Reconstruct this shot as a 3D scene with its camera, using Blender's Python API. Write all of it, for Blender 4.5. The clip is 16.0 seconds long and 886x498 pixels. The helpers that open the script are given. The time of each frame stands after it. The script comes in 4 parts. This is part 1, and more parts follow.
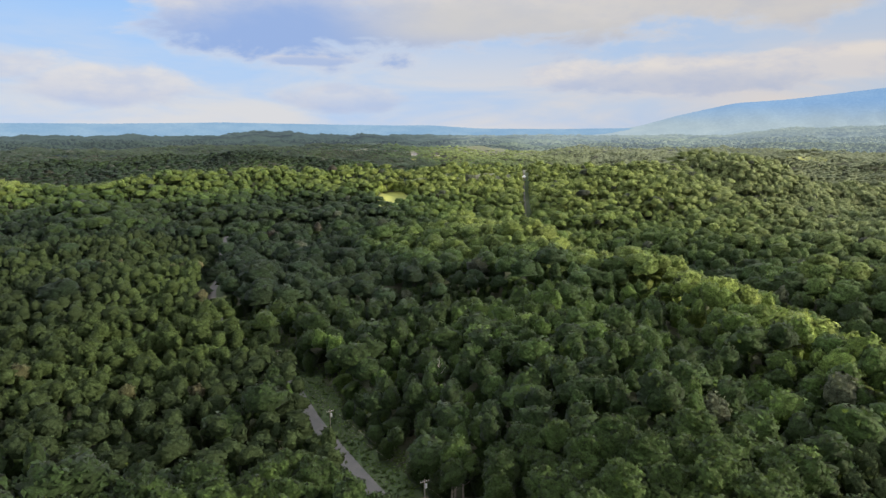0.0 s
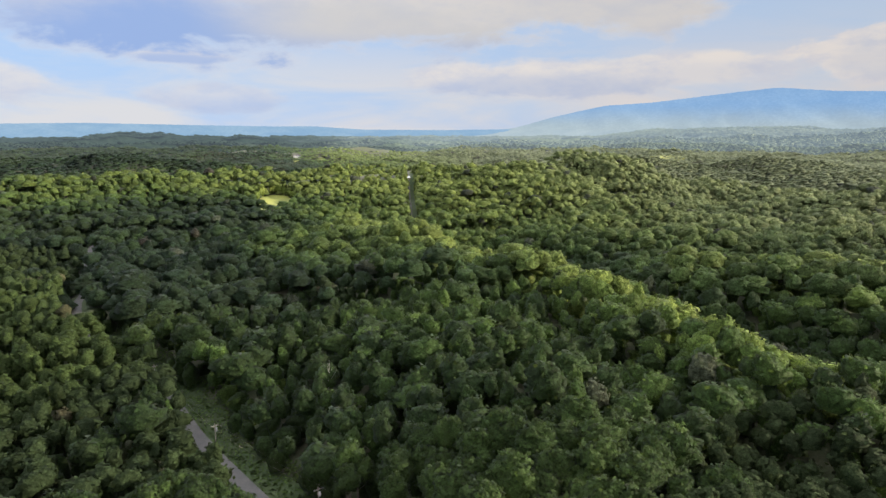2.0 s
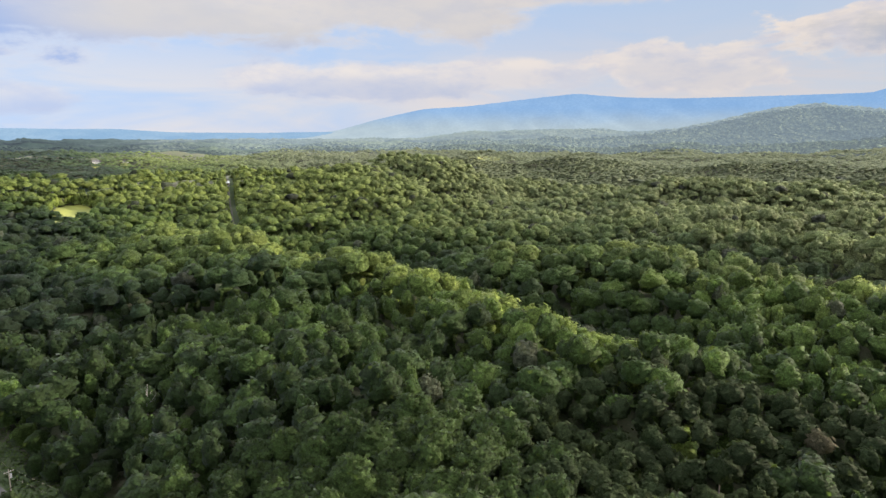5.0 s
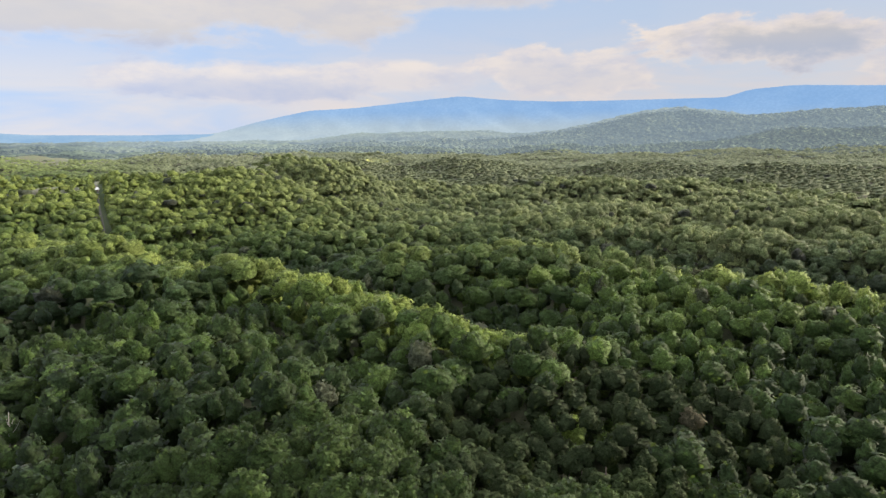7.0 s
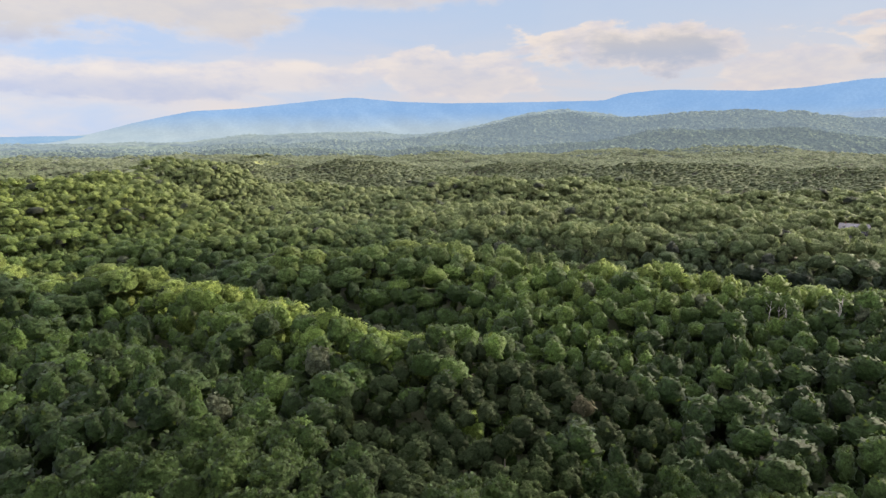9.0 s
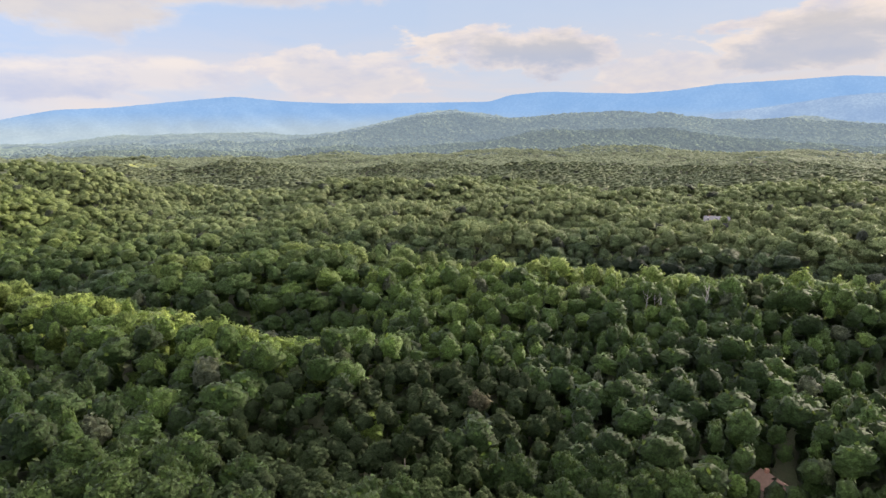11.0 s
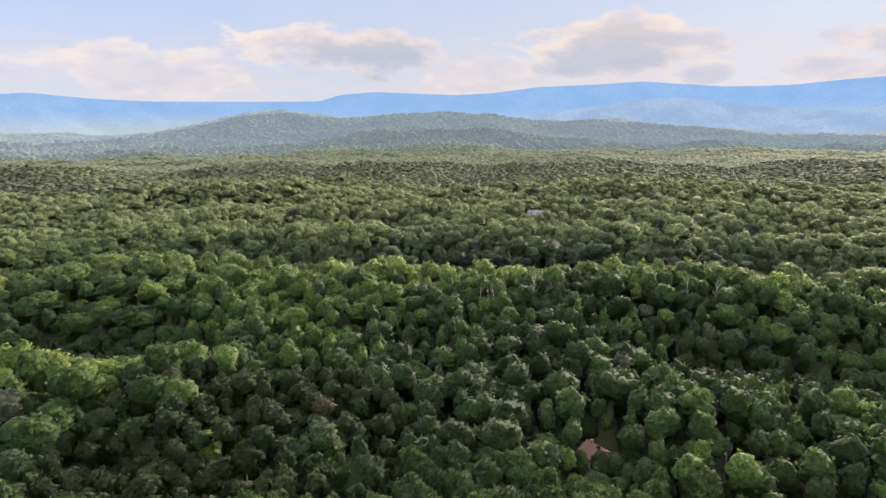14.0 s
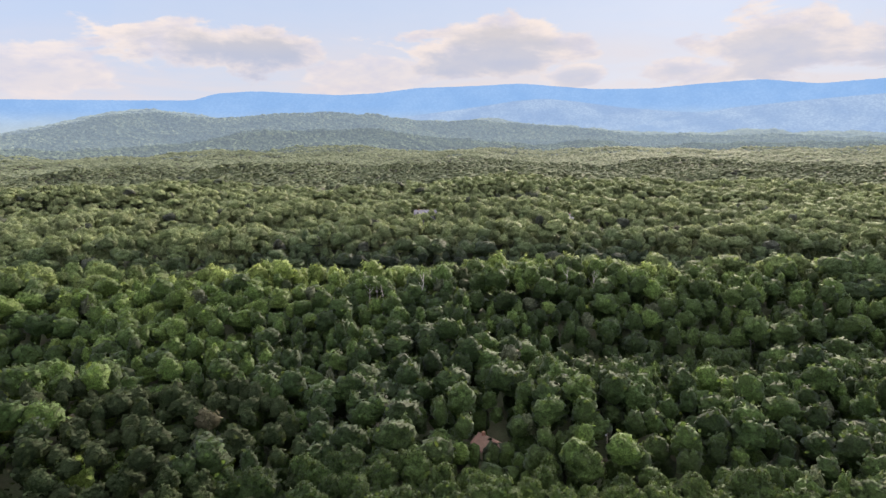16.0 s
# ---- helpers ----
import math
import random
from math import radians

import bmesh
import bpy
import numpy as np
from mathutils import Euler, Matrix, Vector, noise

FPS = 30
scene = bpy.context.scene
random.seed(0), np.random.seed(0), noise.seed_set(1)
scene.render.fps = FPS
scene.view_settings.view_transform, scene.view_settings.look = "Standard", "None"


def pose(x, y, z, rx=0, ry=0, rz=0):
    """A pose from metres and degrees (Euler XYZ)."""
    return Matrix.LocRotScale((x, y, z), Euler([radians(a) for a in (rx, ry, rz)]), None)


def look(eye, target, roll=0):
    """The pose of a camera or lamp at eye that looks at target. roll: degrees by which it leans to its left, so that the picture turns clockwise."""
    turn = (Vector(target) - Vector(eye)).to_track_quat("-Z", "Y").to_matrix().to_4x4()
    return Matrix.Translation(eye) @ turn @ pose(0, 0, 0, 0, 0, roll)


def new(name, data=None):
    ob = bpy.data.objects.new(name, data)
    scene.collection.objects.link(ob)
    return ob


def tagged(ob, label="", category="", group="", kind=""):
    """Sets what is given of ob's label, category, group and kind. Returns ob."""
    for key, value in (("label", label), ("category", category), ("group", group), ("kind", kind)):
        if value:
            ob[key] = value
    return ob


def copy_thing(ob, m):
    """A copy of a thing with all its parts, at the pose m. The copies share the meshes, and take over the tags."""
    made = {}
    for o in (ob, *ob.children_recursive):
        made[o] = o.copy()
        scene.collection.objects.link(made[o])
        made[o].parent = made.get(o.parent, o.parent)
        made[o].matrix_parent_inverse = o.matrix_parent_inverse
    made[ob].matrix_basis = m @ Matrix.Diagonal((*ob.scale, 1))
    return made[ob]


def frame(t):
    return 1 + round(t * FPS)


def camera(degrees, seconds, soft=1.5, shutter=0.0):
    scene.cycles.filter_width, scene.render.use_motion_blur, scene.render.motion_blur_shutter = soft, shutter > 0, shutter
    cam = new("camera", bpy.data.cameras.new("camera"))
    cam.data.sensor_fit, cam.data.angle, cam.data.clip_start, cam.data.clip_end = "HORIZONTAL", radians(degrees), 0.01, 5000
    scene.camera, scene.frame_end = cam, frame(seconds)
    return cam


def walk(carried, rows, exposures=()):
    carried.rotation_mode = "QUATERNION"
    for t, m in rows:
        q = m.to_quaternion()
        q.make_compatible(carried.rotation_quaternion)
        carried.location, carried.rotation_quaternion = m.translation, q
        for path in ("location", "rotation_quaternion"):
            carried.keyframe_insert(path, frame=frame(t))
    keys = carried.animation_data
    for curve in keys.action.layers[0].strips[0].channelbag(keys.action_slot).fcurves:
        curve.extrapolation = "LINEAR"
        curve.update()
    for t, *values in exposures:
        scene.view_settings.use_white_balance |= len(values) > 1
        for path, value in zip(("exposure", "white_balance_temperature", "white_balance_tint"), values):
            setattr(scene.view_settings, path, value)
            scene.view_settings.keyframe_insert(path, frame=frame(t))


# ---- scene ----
cam = camera(69.3, 16.0, soft=1.5)
EYE = 85.0  # metres above the lane
TURN = [  # seconds, yaw, pitch, roll
    (0.0, 0.00, -10.40, 0.00), (1.0, -4.94, -10.37, 0.00), (2.0, -10.22, -10.31, 0.01),
    (3.0, -15.50, -10.22, 0.03), (4.0, -20.65, -10.15, 0.07), (5.0, -25.69, -10.11, 0.15),
    (6.2, -31.62, -10.03, 0.25), (7.5, -37.93, -9.96, 0.34), (8.0, -40.26, -9.95, 0.35),
    (9.0, -45.01, -9.92, 0.39), (10.2, -50.80, -9.94, 0.45), (11.5, -57.11, -9.97, 0.50),
    (12.0, -59.56, -9.99, 0.51), (13.0, -64.48, -10.04, 0.55), (14.0, -69.40, -10.08, 0.61),
    (15.0, -74.53, -10.11, 0.68), (16.0, -79.58, -10.17, 0.72)]
walk(cam, [(t, pose(0, 0, EYE, 90 + p, r, yaw)) for t, yaw, p, r in TURN],
     exposures=[(0.0, 1.64, 6600, 10), (5.0, 1.79, 6600, 12), (9.0, 1.83, 6650, 13), (12.5, 1.94, 6600, 15), (16.0, 1.96, 6540, 16)])

# ---- light ----
SUN_AZ, SUN_EL = 102.0, 21.0   # degrees clockwise from the first view (+y), and above the horizon
SKY_STRENGTH, SUN_STRENGTH = 0.032, 4.1


def nd(tree, kind, **sets):
    n = tree.nodes.new(kind)
    if "operation" in sets:
        n.operation = sets["operation"]
    if "use_clamp" in sets:
        n.use_clamp = sets["use_clamp"]
    if "data_type" in sets:
        n.data_type = sets["data_type"]
    if "blend_type" in sets:
        n.blend_type = sets["blend_type"]
    if "interpolation_type" in sets:
        n.interpolation_type = sets["interpolation_type"]
    if "sky_type" in sets:
        n.sky_type = sets["sky_type"]
    if "sun_disc" in sets:
        n.sun_disc = sets["sun_disc"]
    if "sun_elevation" in sets:
        n.sun_elevation = sets["sun_elevation"]
    if "sun_rotation" in sets:
        n.sun_rotation = sets["sun_rotation"]
    if "altitude" in sets:
        n.altitude = sets["altitude"]
    if "air_density" in sets:
        n.air_density = sets["air_density"]
    if "dust_density" in sets:
        n.dust_density = sets["dust_density"]
    if "ozone_density" in sets:
        n.ozone_density = sets["ozone_density"]
    if "attribute_name" in sets:
        n.attribute_name = sets["attribute_name"]
    if "vector_type" in sets:
        n.vector_type = sets["vector_type"]
    if "convert_from" in sets:
        n.convert_from = sets["convert_from"]
    if "convert_to" in sets:
        n.convert_to = sets["convert_to"]
    for i, val in sets.get("ins", {}).items():
        if isinstance(val, bpy.types.NodeSocket):
            tree.links.new(val, n.inputs[i])
        else:
            n.inputs[i].default_value = val
    return n


def calc(tree, op, *args, clamp=False):
    return nd(tree, "ShaderNodeMath", operation=op, use_clamp=clamp, ins=dict(enumerate(args))).outputs[0]


def vec(tree, op, *args):
    n = nd(tree, "ShaderNodeVectorMath", operation=op, ins=dict(enumerate(args)))
    return n.outputs["Value"] if op in ("DOT_PRODUCT", "LENGTH", "DISTANCE") else n.outputs[0]


def mixc(tree, fac, a, b, blend="MIX"):
    n = nd(tree, "ShaderNodeMix", data_type="RGBA", blend_type=blend)
    for i, val in ((0, fac), (6, a), (7, b)):
        if isinstance(val, bpy.types.NodeSocket):
            tree.links.new(val, n.inputs[i])
        else:
            n.inputs[i].default_value = val if i == 0 else (*val, 1)
    return n.outputs[2]


def steps(tree, x, lo, hi, a=0.0, b=1.0):
    n = nd(tree, "ShaderNodeMapRange", interpolation_type="SMOOTHSTEP", ins={0: x, 1: lo, 2: hi, 3: a, 4: b})
    return n.outputs[0]


def fbm(tree, vector, scale, detail=4.0, rough=0.55, distort=0.0):
    return nd(tree, "ShaderNodeTexNoise", ins={"Vector": vector, "Scale": scale, "Detail": detail, "Roughness": rough, "Distortion": distort})


def heading(az, el=0.0):
    a, e = radians(az), radians(el)
    return Vector((math.sin(a) * math.cos(e), math.cos(a) * math.cos(e), math.sin(e)))


# clouds: azimuth, elevation, half width, half height (degrees), density, greyness of the belly
CLOUDS = [
    (-13.0, 9.4, 12.5, 4.6, 1.0, 1.0), (3.0, 10.2, 17.0, 4.0, 1.0, 0.85), (20.0, 11.7, 17.0, 4.0, 1.0, 0.65), (38.0, 12.8, 16.0, 2.8, 0.8, 0.6), (-11.5, 6.0, 5.5, 0.8, 0.9, 0.9),
    (19.5, 4.4, 13.0, 1.8, 0.9, 0.62), (30.0, 5.0, 10.0, 1.6, 0.85, 0.3), (46.0, 5.2, 8.5, 2.2, 0.85, 0.35),
    (61.0, 7.0, 10.5, 2.5, 1.0, 0.9), (73.0, 5.0, 6.5, 1.7, 0.75, 0.2), (84.5, 6.9, 7.5, 2.5, 1.0, 0.75),
    (91.0, 4.8, 3.6, 1.0, 0.8, 0.6), (99.0, 4.8, 4.6, 1.2, 0.85, 0.5), (106.0, 6.9, 6.5, 2.5, 0.95, 0.6), (118.0, 7.0, 8.0, 2.5, 0.9, 0.6),
    (-27.0, 3.6, 9.0, 1.7, 0.8, 0.25), (-8.0, 3.0, 6.0, 1.3, 0.7, 0.2), (-36.0, 4.6, 8.0, 1.4, 0.8, 0.3)]


def build_sky():
    world = bpy.data.worlds.new("sky")
    scene.world = world
    world.use_nodes = True
    t = world.node_tree
    t.nodes.clear()
    d = nd(t, "ShaderNodeTexCoord").outputs["Generated"]
    sky = nd(t, "ShaderNodeTexSky", sky_type="NISHITA", sun_disc=False, sun_elevation=radians(SUN_EL), sun_rotation=radians(SUN_AZ),
             altitude=300.0, air_density=1.0, dust_density=0.5, ozone_density=2.0).outputs[0]
    sep = nd(t, "ShaderNodeSeparateXYZ", ins={0: d}).outputs
    stretched = vec(t, "MULTIPLY", d, (1.0, 1.0, 2.6))
    billow = fbm(t, stretched, 7.0, 7.0, 0.58, 0.25).outputs[0]
    wisps = fbm(t, vec(t, "MULTIPLY", d, (1.0, 1.0, 5.0)), 3.0, 5.0, 0.6, 0.4).outputs[0]
    rag = calc(t, "MULTIPLY", calc(t, "SUBTRACT", billow, 0.5), 1.9)
    dens, belly = None, None
    for az, el, a, b, k, g in CLOUDS:
        u = calc(t, "DIVIDE", vec(t, "DOT_PRODUCT", d, heading(az + 90)), math.sin(radians(a)))
        v = calc(t, "DIVIDE", calc(t, "SUBTRACT", sep[2], math.sin(radians(el))), math.sin(radians(b)))
        front = steps(t, vec(t, "DOT_PRODUCT", d, heading(az)), 0.0, 0.3)
        r = calc(t, "SQRT", calc(t, "ADD", calc(t, "MULTIPLY", u, u), calc(t, "MULTIPLY", v, v)))
        m = calc(t, "MULTIPLY", calc(t, "ADD", calc(t, "SUBTRACT", 1.0, r), calc(t, "MULTIPLY", rag, 1.0 if az < 40 else 1.5)), front)
        raw = m
        m = calc(t, "MULTIPLY", steps(t, m, *((-0.06, 0.36) if az < 40 else (-0.02, 0.24))), k)
        low = calc(t, "MULTIPLY", m, calc(t, "MULTIPLY", steps(t, calc(t, "ADD", calc(t, "ADD", v, calc(t, "MULTIPLY", r, 0.5)), calc(t, "MULTIPLY", rag, 0.6)), 1.0, -0.15), g))
        if az > 40:  # lit from behind: bright rims round a grey body
            low = calc(t, "MULTIPLY", steps(t, calc(t, "SUBTRACT", raw, calc(t, "MULTIPLY", v, 0.22)), 0.06, 0.70), g)
        dens = m if dens is None else calc(t, "MAXIMUM", dens, m)
        belly = low if belly is None else calc(t, "MAXIMUM", belly, low)
    # thin veil, thicker towards the horizon
    veil = calc(t, "MULTIPLY", steps(t, sep[2], 0.20, 0.03), steps(t, wisps, 0.32, 0.64, 0.3, 1.0))
    toward = steps(t, vec(t, "DOT_PRODUCT", d, heading(SUN_AZ)), -0.6, 1.0)
    pale = mixc(t, toward, VEIL_AWAY, VEIL_SUN)
    clear = mixc(t, 0.85, sky, mixc(t, toward, BLUE, BLUE_SUN))
    air = mixc(t, veil, clear, pale)
    cream = mixc(t, toward, CREAM_AWAY, CREAM_SUN)
    cream = mixc(t, steps(t, fbm(t, stretched, 16.0, 5.0, 0.6).outputs[0], 0.35, 0.7, 0.0, 0.35), cream, BELLY)
    # the high deck is warm grey, but for its blue western end
    deck = calc(t, "MULTIPLY", steps(t, sep[2], 0.105, 0.15), steps(t, sep[0], -0.20, 0.02))
    cloud = mixc(t, belly, cream, mixc(t, deck, mixc(t, toward, BELLY, BELLY_SUN), BELLY_DECK))
    col = mixc(t, dens, air, cloud)
    fade = calc(t, "SUBTRACT", 0.945, calc(t, "MULTIPLY", toward, 0.205))
    col = vec(t, "MULTIPLY", col, nd(t, "ShaderNodeCombineXYZ", ins={0: fade, 1: fade, 2: fade}).outputs[0])
    # unseen bright cloud overhead, added as fill to lift the shaded woods
    col = mixc(t, calc(t, "MULTIPLY", steps(t, sep[2], 0.22, 0.50), steps(t, wisps, 0.3, 0.6, 0.6, 1.0)), col, HIGH)
    bg = nd(t, "ShaderNodeBackground", ins={0: col, 1: SKY_STRENGTH})
    t.links.new(bg.outputs[0], nd(t, "ShaderNodeOutputWorld").inputs[0])


VEIL_AWAY, VEIL_SUN = (7.4, 7.6, 8.0), (8.8, 8.0, 7.6)
CREAM_AWAY, CREAM_SUN = (8.6, 8.2, 7.8), (10.0, 9.1, 8.3)
HIGH = (32.0, 31.4, 31.8)
BLUE = (3.5, 6.4, 11.2)
BLUE_SUN = (6.4, 7.7, 9.6)
BELLY = (3.3, 4.8, 8.2)
BELLY_DECK = (6.3, 6.4, 6.7)
BELLY_SUN = (5.3, 6.0, 7.3)
build_sky()
sun = new("sun", bpy.data.lights.new("sun", "SUN"))
sun.data.energy, sun.data.angle, sun.data.color = SUN_STRENGTH, radians(0.6), (1.0, 0.87, 0.68)
sun.matrix_world = look(heading(SUN_AZ, SUN_EL) * 1000, (0, 0, 0))

# ---- materials ----


def material(name):
    m = bpy.data.materials.new(name)
    m.use_nodes = True
    m.node_tree.nodes.clear()
    return m, m.node_tree


def finish(tree, shader):
    tree.links.new(shader, nd(tree, "ShaderNodeOutputMaterial").inputs[0])


def surface(name, base, second, scale, rough=0.8, bump=0.3, metal=0.0, fine=8.0):
    """Two tones broken up at two scales, with relief."""
    m, t = material(name)
    p = nd(t, "ShaderNodeTexCoord").outputs["Object"]
    big, small = fbm(t, p, scale, 4.0).outputs[0], fbm(t, p, scale * fine, 3.0).outputs[0]
    col = mixc(t, steps(t, big, 0.35, 0.65), base, second)
    col = mixc(t, steps(t, small, 0.3, 0.75, 0.0, 0.45), col, tuple(c * 0.6 for c in base))
    bs = nd(t, "ShaderNodeBump", ins={"Strength": bump, "Distance": 0.05, "Height": small})
    sh = nd(t, "ShaderNodeBsdfPrincipled", ins={"Base Color": col, "Roughness": rough, "Metallic": metal, "Normal": bs.outputs[0]})
    finish(t, sh.outputs[0])
    return m


def leaves(name, greens, single=False, sheer=0.55, ruffled=2.1, mottle=1.0, fine=0.0, grain=1.9, bloom=0.06, gloss=0.15, eastern=0.88):
    """Foliage: greens from tree to tree, lighter and darker sprays, light through the leaves."""
    m, t = material(name)
    # near single trees keep to the darkest greens, standing in for cloud shade
    pick = steps(t, nd(t, "ShaderNodeObjectInfo").outputs["Random"], 0.0, 1.0, 0.0, 0.13) if single else nd(t, "ShaderNodeAttribute", attribute_name="leaf_tone").outputs["Fac"]
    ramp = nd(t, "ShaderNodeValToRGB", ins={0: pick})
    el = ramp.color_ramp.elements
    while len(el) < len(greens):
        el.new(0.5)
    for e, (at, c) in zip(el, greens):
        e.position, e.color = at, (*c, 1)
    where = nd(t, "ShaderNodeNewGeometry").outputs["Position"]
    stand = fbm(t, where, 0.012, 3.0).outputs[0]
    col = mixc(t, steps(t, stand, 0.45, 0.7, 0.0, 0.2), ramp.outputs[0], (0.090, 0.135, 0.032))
    tuft = fbm(t, where, grain, 4.0, 0.7)
    value = steps(t, tuft.outputs[0], 0.32, 0.68, 1 - 0.38 * mottle, 1 + 0.38 * mottle)
    spray = nd(t, "ShaderNodeNewGeometry").outputs["Random Per Island"]
    value = calc(t, "MULTIPLY", value, steps(t, spray, 0.0, 1.0, 0.74, 1.26))
    # saturation lowered eastwards: haze and glare towards the sun painted into the leaves
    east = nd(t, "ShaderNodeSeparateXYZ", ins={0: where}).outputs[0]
    if fine:
        value = calc(t, "MULTIPLY", value, steps(t, fbm(t, where, grain * 2.2, 2.0, 0.6).outputs[0], 0.36, 0.64, 1 - fine, 1 + fine))
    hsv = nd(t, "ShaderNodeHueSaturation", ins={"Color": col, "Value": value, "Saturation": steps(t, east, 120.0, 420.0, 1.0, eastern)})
    puff = nd(t, "ShaderNodeAttribute", attribute_name="puff").outputs["Vector"]
    n = nd(t, "ShaderNodeVectorTransform", vector_type="NORMAL", convert_from="OBJECT", convert_to="WORLD", ins={0: puff}).outputs[0]
    ruffle = vec(t, "MULTIPLY", vec(t, "SUBTRACT", tuft.outputs["Color"], (0.5, 0.5, 0.5)), (ruffled, ruffled, ruffled))
    n = vec(t, "NORMALIZE", vec(t, "ADD", n, ruffle))
    a = nd(t, "ShaderNodeBsdfPrincipled", ins={"Base Color": hsv.outputs[0], "Roughness": 0.75, "Specular IOR Level": gloss, "Normal": n, "Sheen Weight": bloom, "Sheen Roughness": 0.5, "Sheen Tint": (0.80, 0.90, 1.0, 1.0)})
    glow = mixc(t, 0.2, hsv.outputs[0], (0.15, 0.20, 0.03))
    b = nd(t, "ShaderNodeBsdfTranslucent", ins={"Color": glow, "Normal": n})
    finish(t, nd(t, "ShaderNodeMixShader", ins={0: sheer, 1: a.outputs[0], 2: b.outputs[0]}).outputs[0])
    return m


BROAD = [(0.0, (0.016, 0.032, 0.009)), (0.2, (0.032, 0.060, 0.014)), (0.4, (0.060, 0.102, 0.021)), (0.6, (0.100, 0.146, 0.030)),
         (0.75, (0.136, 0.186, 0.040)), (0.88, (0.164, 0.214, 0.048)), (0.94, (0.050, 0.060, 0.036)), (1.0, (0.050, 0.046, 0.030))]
NEEDLE = [(0.0, (0.016, 0.025, 0.011)), (0.5, (0.023, 0.032, 0.015)), (0.85, (0.036, 0.038, 0.020)), (1.0, (0.046, 0.042, 0.027))]
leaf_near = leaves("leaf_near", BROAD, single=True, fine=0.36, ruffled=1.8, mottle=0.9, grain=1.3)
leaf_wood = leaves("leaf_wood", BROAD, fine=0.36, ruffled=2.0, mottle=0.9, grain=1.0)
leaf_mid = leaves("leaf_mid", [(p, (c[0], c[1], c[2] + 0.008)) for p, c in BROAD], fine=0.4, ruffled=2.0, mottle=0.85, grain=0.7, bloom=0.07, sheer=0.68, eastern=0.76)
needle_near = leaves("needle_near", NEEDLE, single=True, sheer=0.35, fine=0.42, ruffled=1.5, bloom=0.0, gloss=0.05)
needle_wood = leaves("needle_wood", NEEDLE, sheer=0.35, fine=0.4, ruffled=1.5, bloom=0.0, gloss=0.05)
# haze painted into the far greens: lifted towards blue, with more pale-blue sheen
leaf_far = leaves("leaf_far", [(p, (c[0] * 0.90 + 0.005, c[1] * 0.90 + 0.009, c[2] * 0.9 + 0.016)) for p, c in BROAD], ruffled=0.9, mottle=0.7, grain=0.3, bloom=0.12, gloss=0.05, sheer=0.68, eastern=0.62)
bark = surface("bark", (0.12, 0.10, 0.085), (0.20, 0.18, 0.15), 1.5, 0.9, 0.6)

# ---- the lie of the land ----


def ridge(x, y, points, height, width):
    """A long hill along a bent line; x, y arrays."""
    best = np.full(np.shape(x), 1e9)
    for (ax, ay), (bx, by) in zip(points, points[1:]):
        dx, dy = bx - ax, by - ay
        s = np.clip(((x - ax) * dx + (y - ay) * dy) / (dx * dx + dy * dy), 0, 1)
        best = np.minimum(best, np.hypot(x - ax - s * dx, y - ay - s * dy))
    return height * np.exp(-(best / width) ** 2)


def flank(x, y, points, height, west, east):
    """A long hill that falls off more gently on the west side of its line than on the east."""
    d, side = off_line(x, y, points)
    return height * np.exp(-(d / np.where(side * np.sign(points[-1][1] - points[0][1]) > 0, east, west)) ** 2)


def waves(x, y, size, seed):
    """Smooth rolling noise of about -1 to 1."""
    rng = np.random.RandomState(seed)
    z = 0.0
    for k in range(9):
        a, f, ph = rng.uniform(0, 6.283), rng.uniform(0.6, 1.7) * 6.283 / size, rng.uniform(0, 6.283)
        z = z + np.sin((x * math.cos(a) + y * math.sin(a)) * f + ph)
    return z / 4.2


def swell(t):
    t = np.clip(t, 0, 1)
    return t * t * (3 - 2 * t)


# wooded hills below the mountain: azimuth, distance, height, half width across and along
HILLS = [
    (-14.0, 2900, 20, 300, 240), (-22.0, 3000, -8, 300, 300), (-36.0, 2650, -6, 420, 260), (2.0, 3050, 4, 500, 260), (30.0, 2950, 16, 500, 240),
    (54.5, 2850, 124, 340, 300), (46.0, 2750, 24, 240, 260), (38.0, 3050, 30, 420, 260), (31.0, 3150, 20, 350, 260), (69.0, 2650, 118, 470, 420), (85.0, 2800, 70, 430, 260),
    (104.0, 2900, 20, 500, 260)]


SPUR = [(118, 140), (122, 165), (115, 215), (96, 290), (75, 348), (48, 405)]
LONG_RIDGE = [(172, 272), (198, 254), (216, 225), (221, 160), (230, 110), (262, 35), (268, -50), (278, -130), (295, -240)]


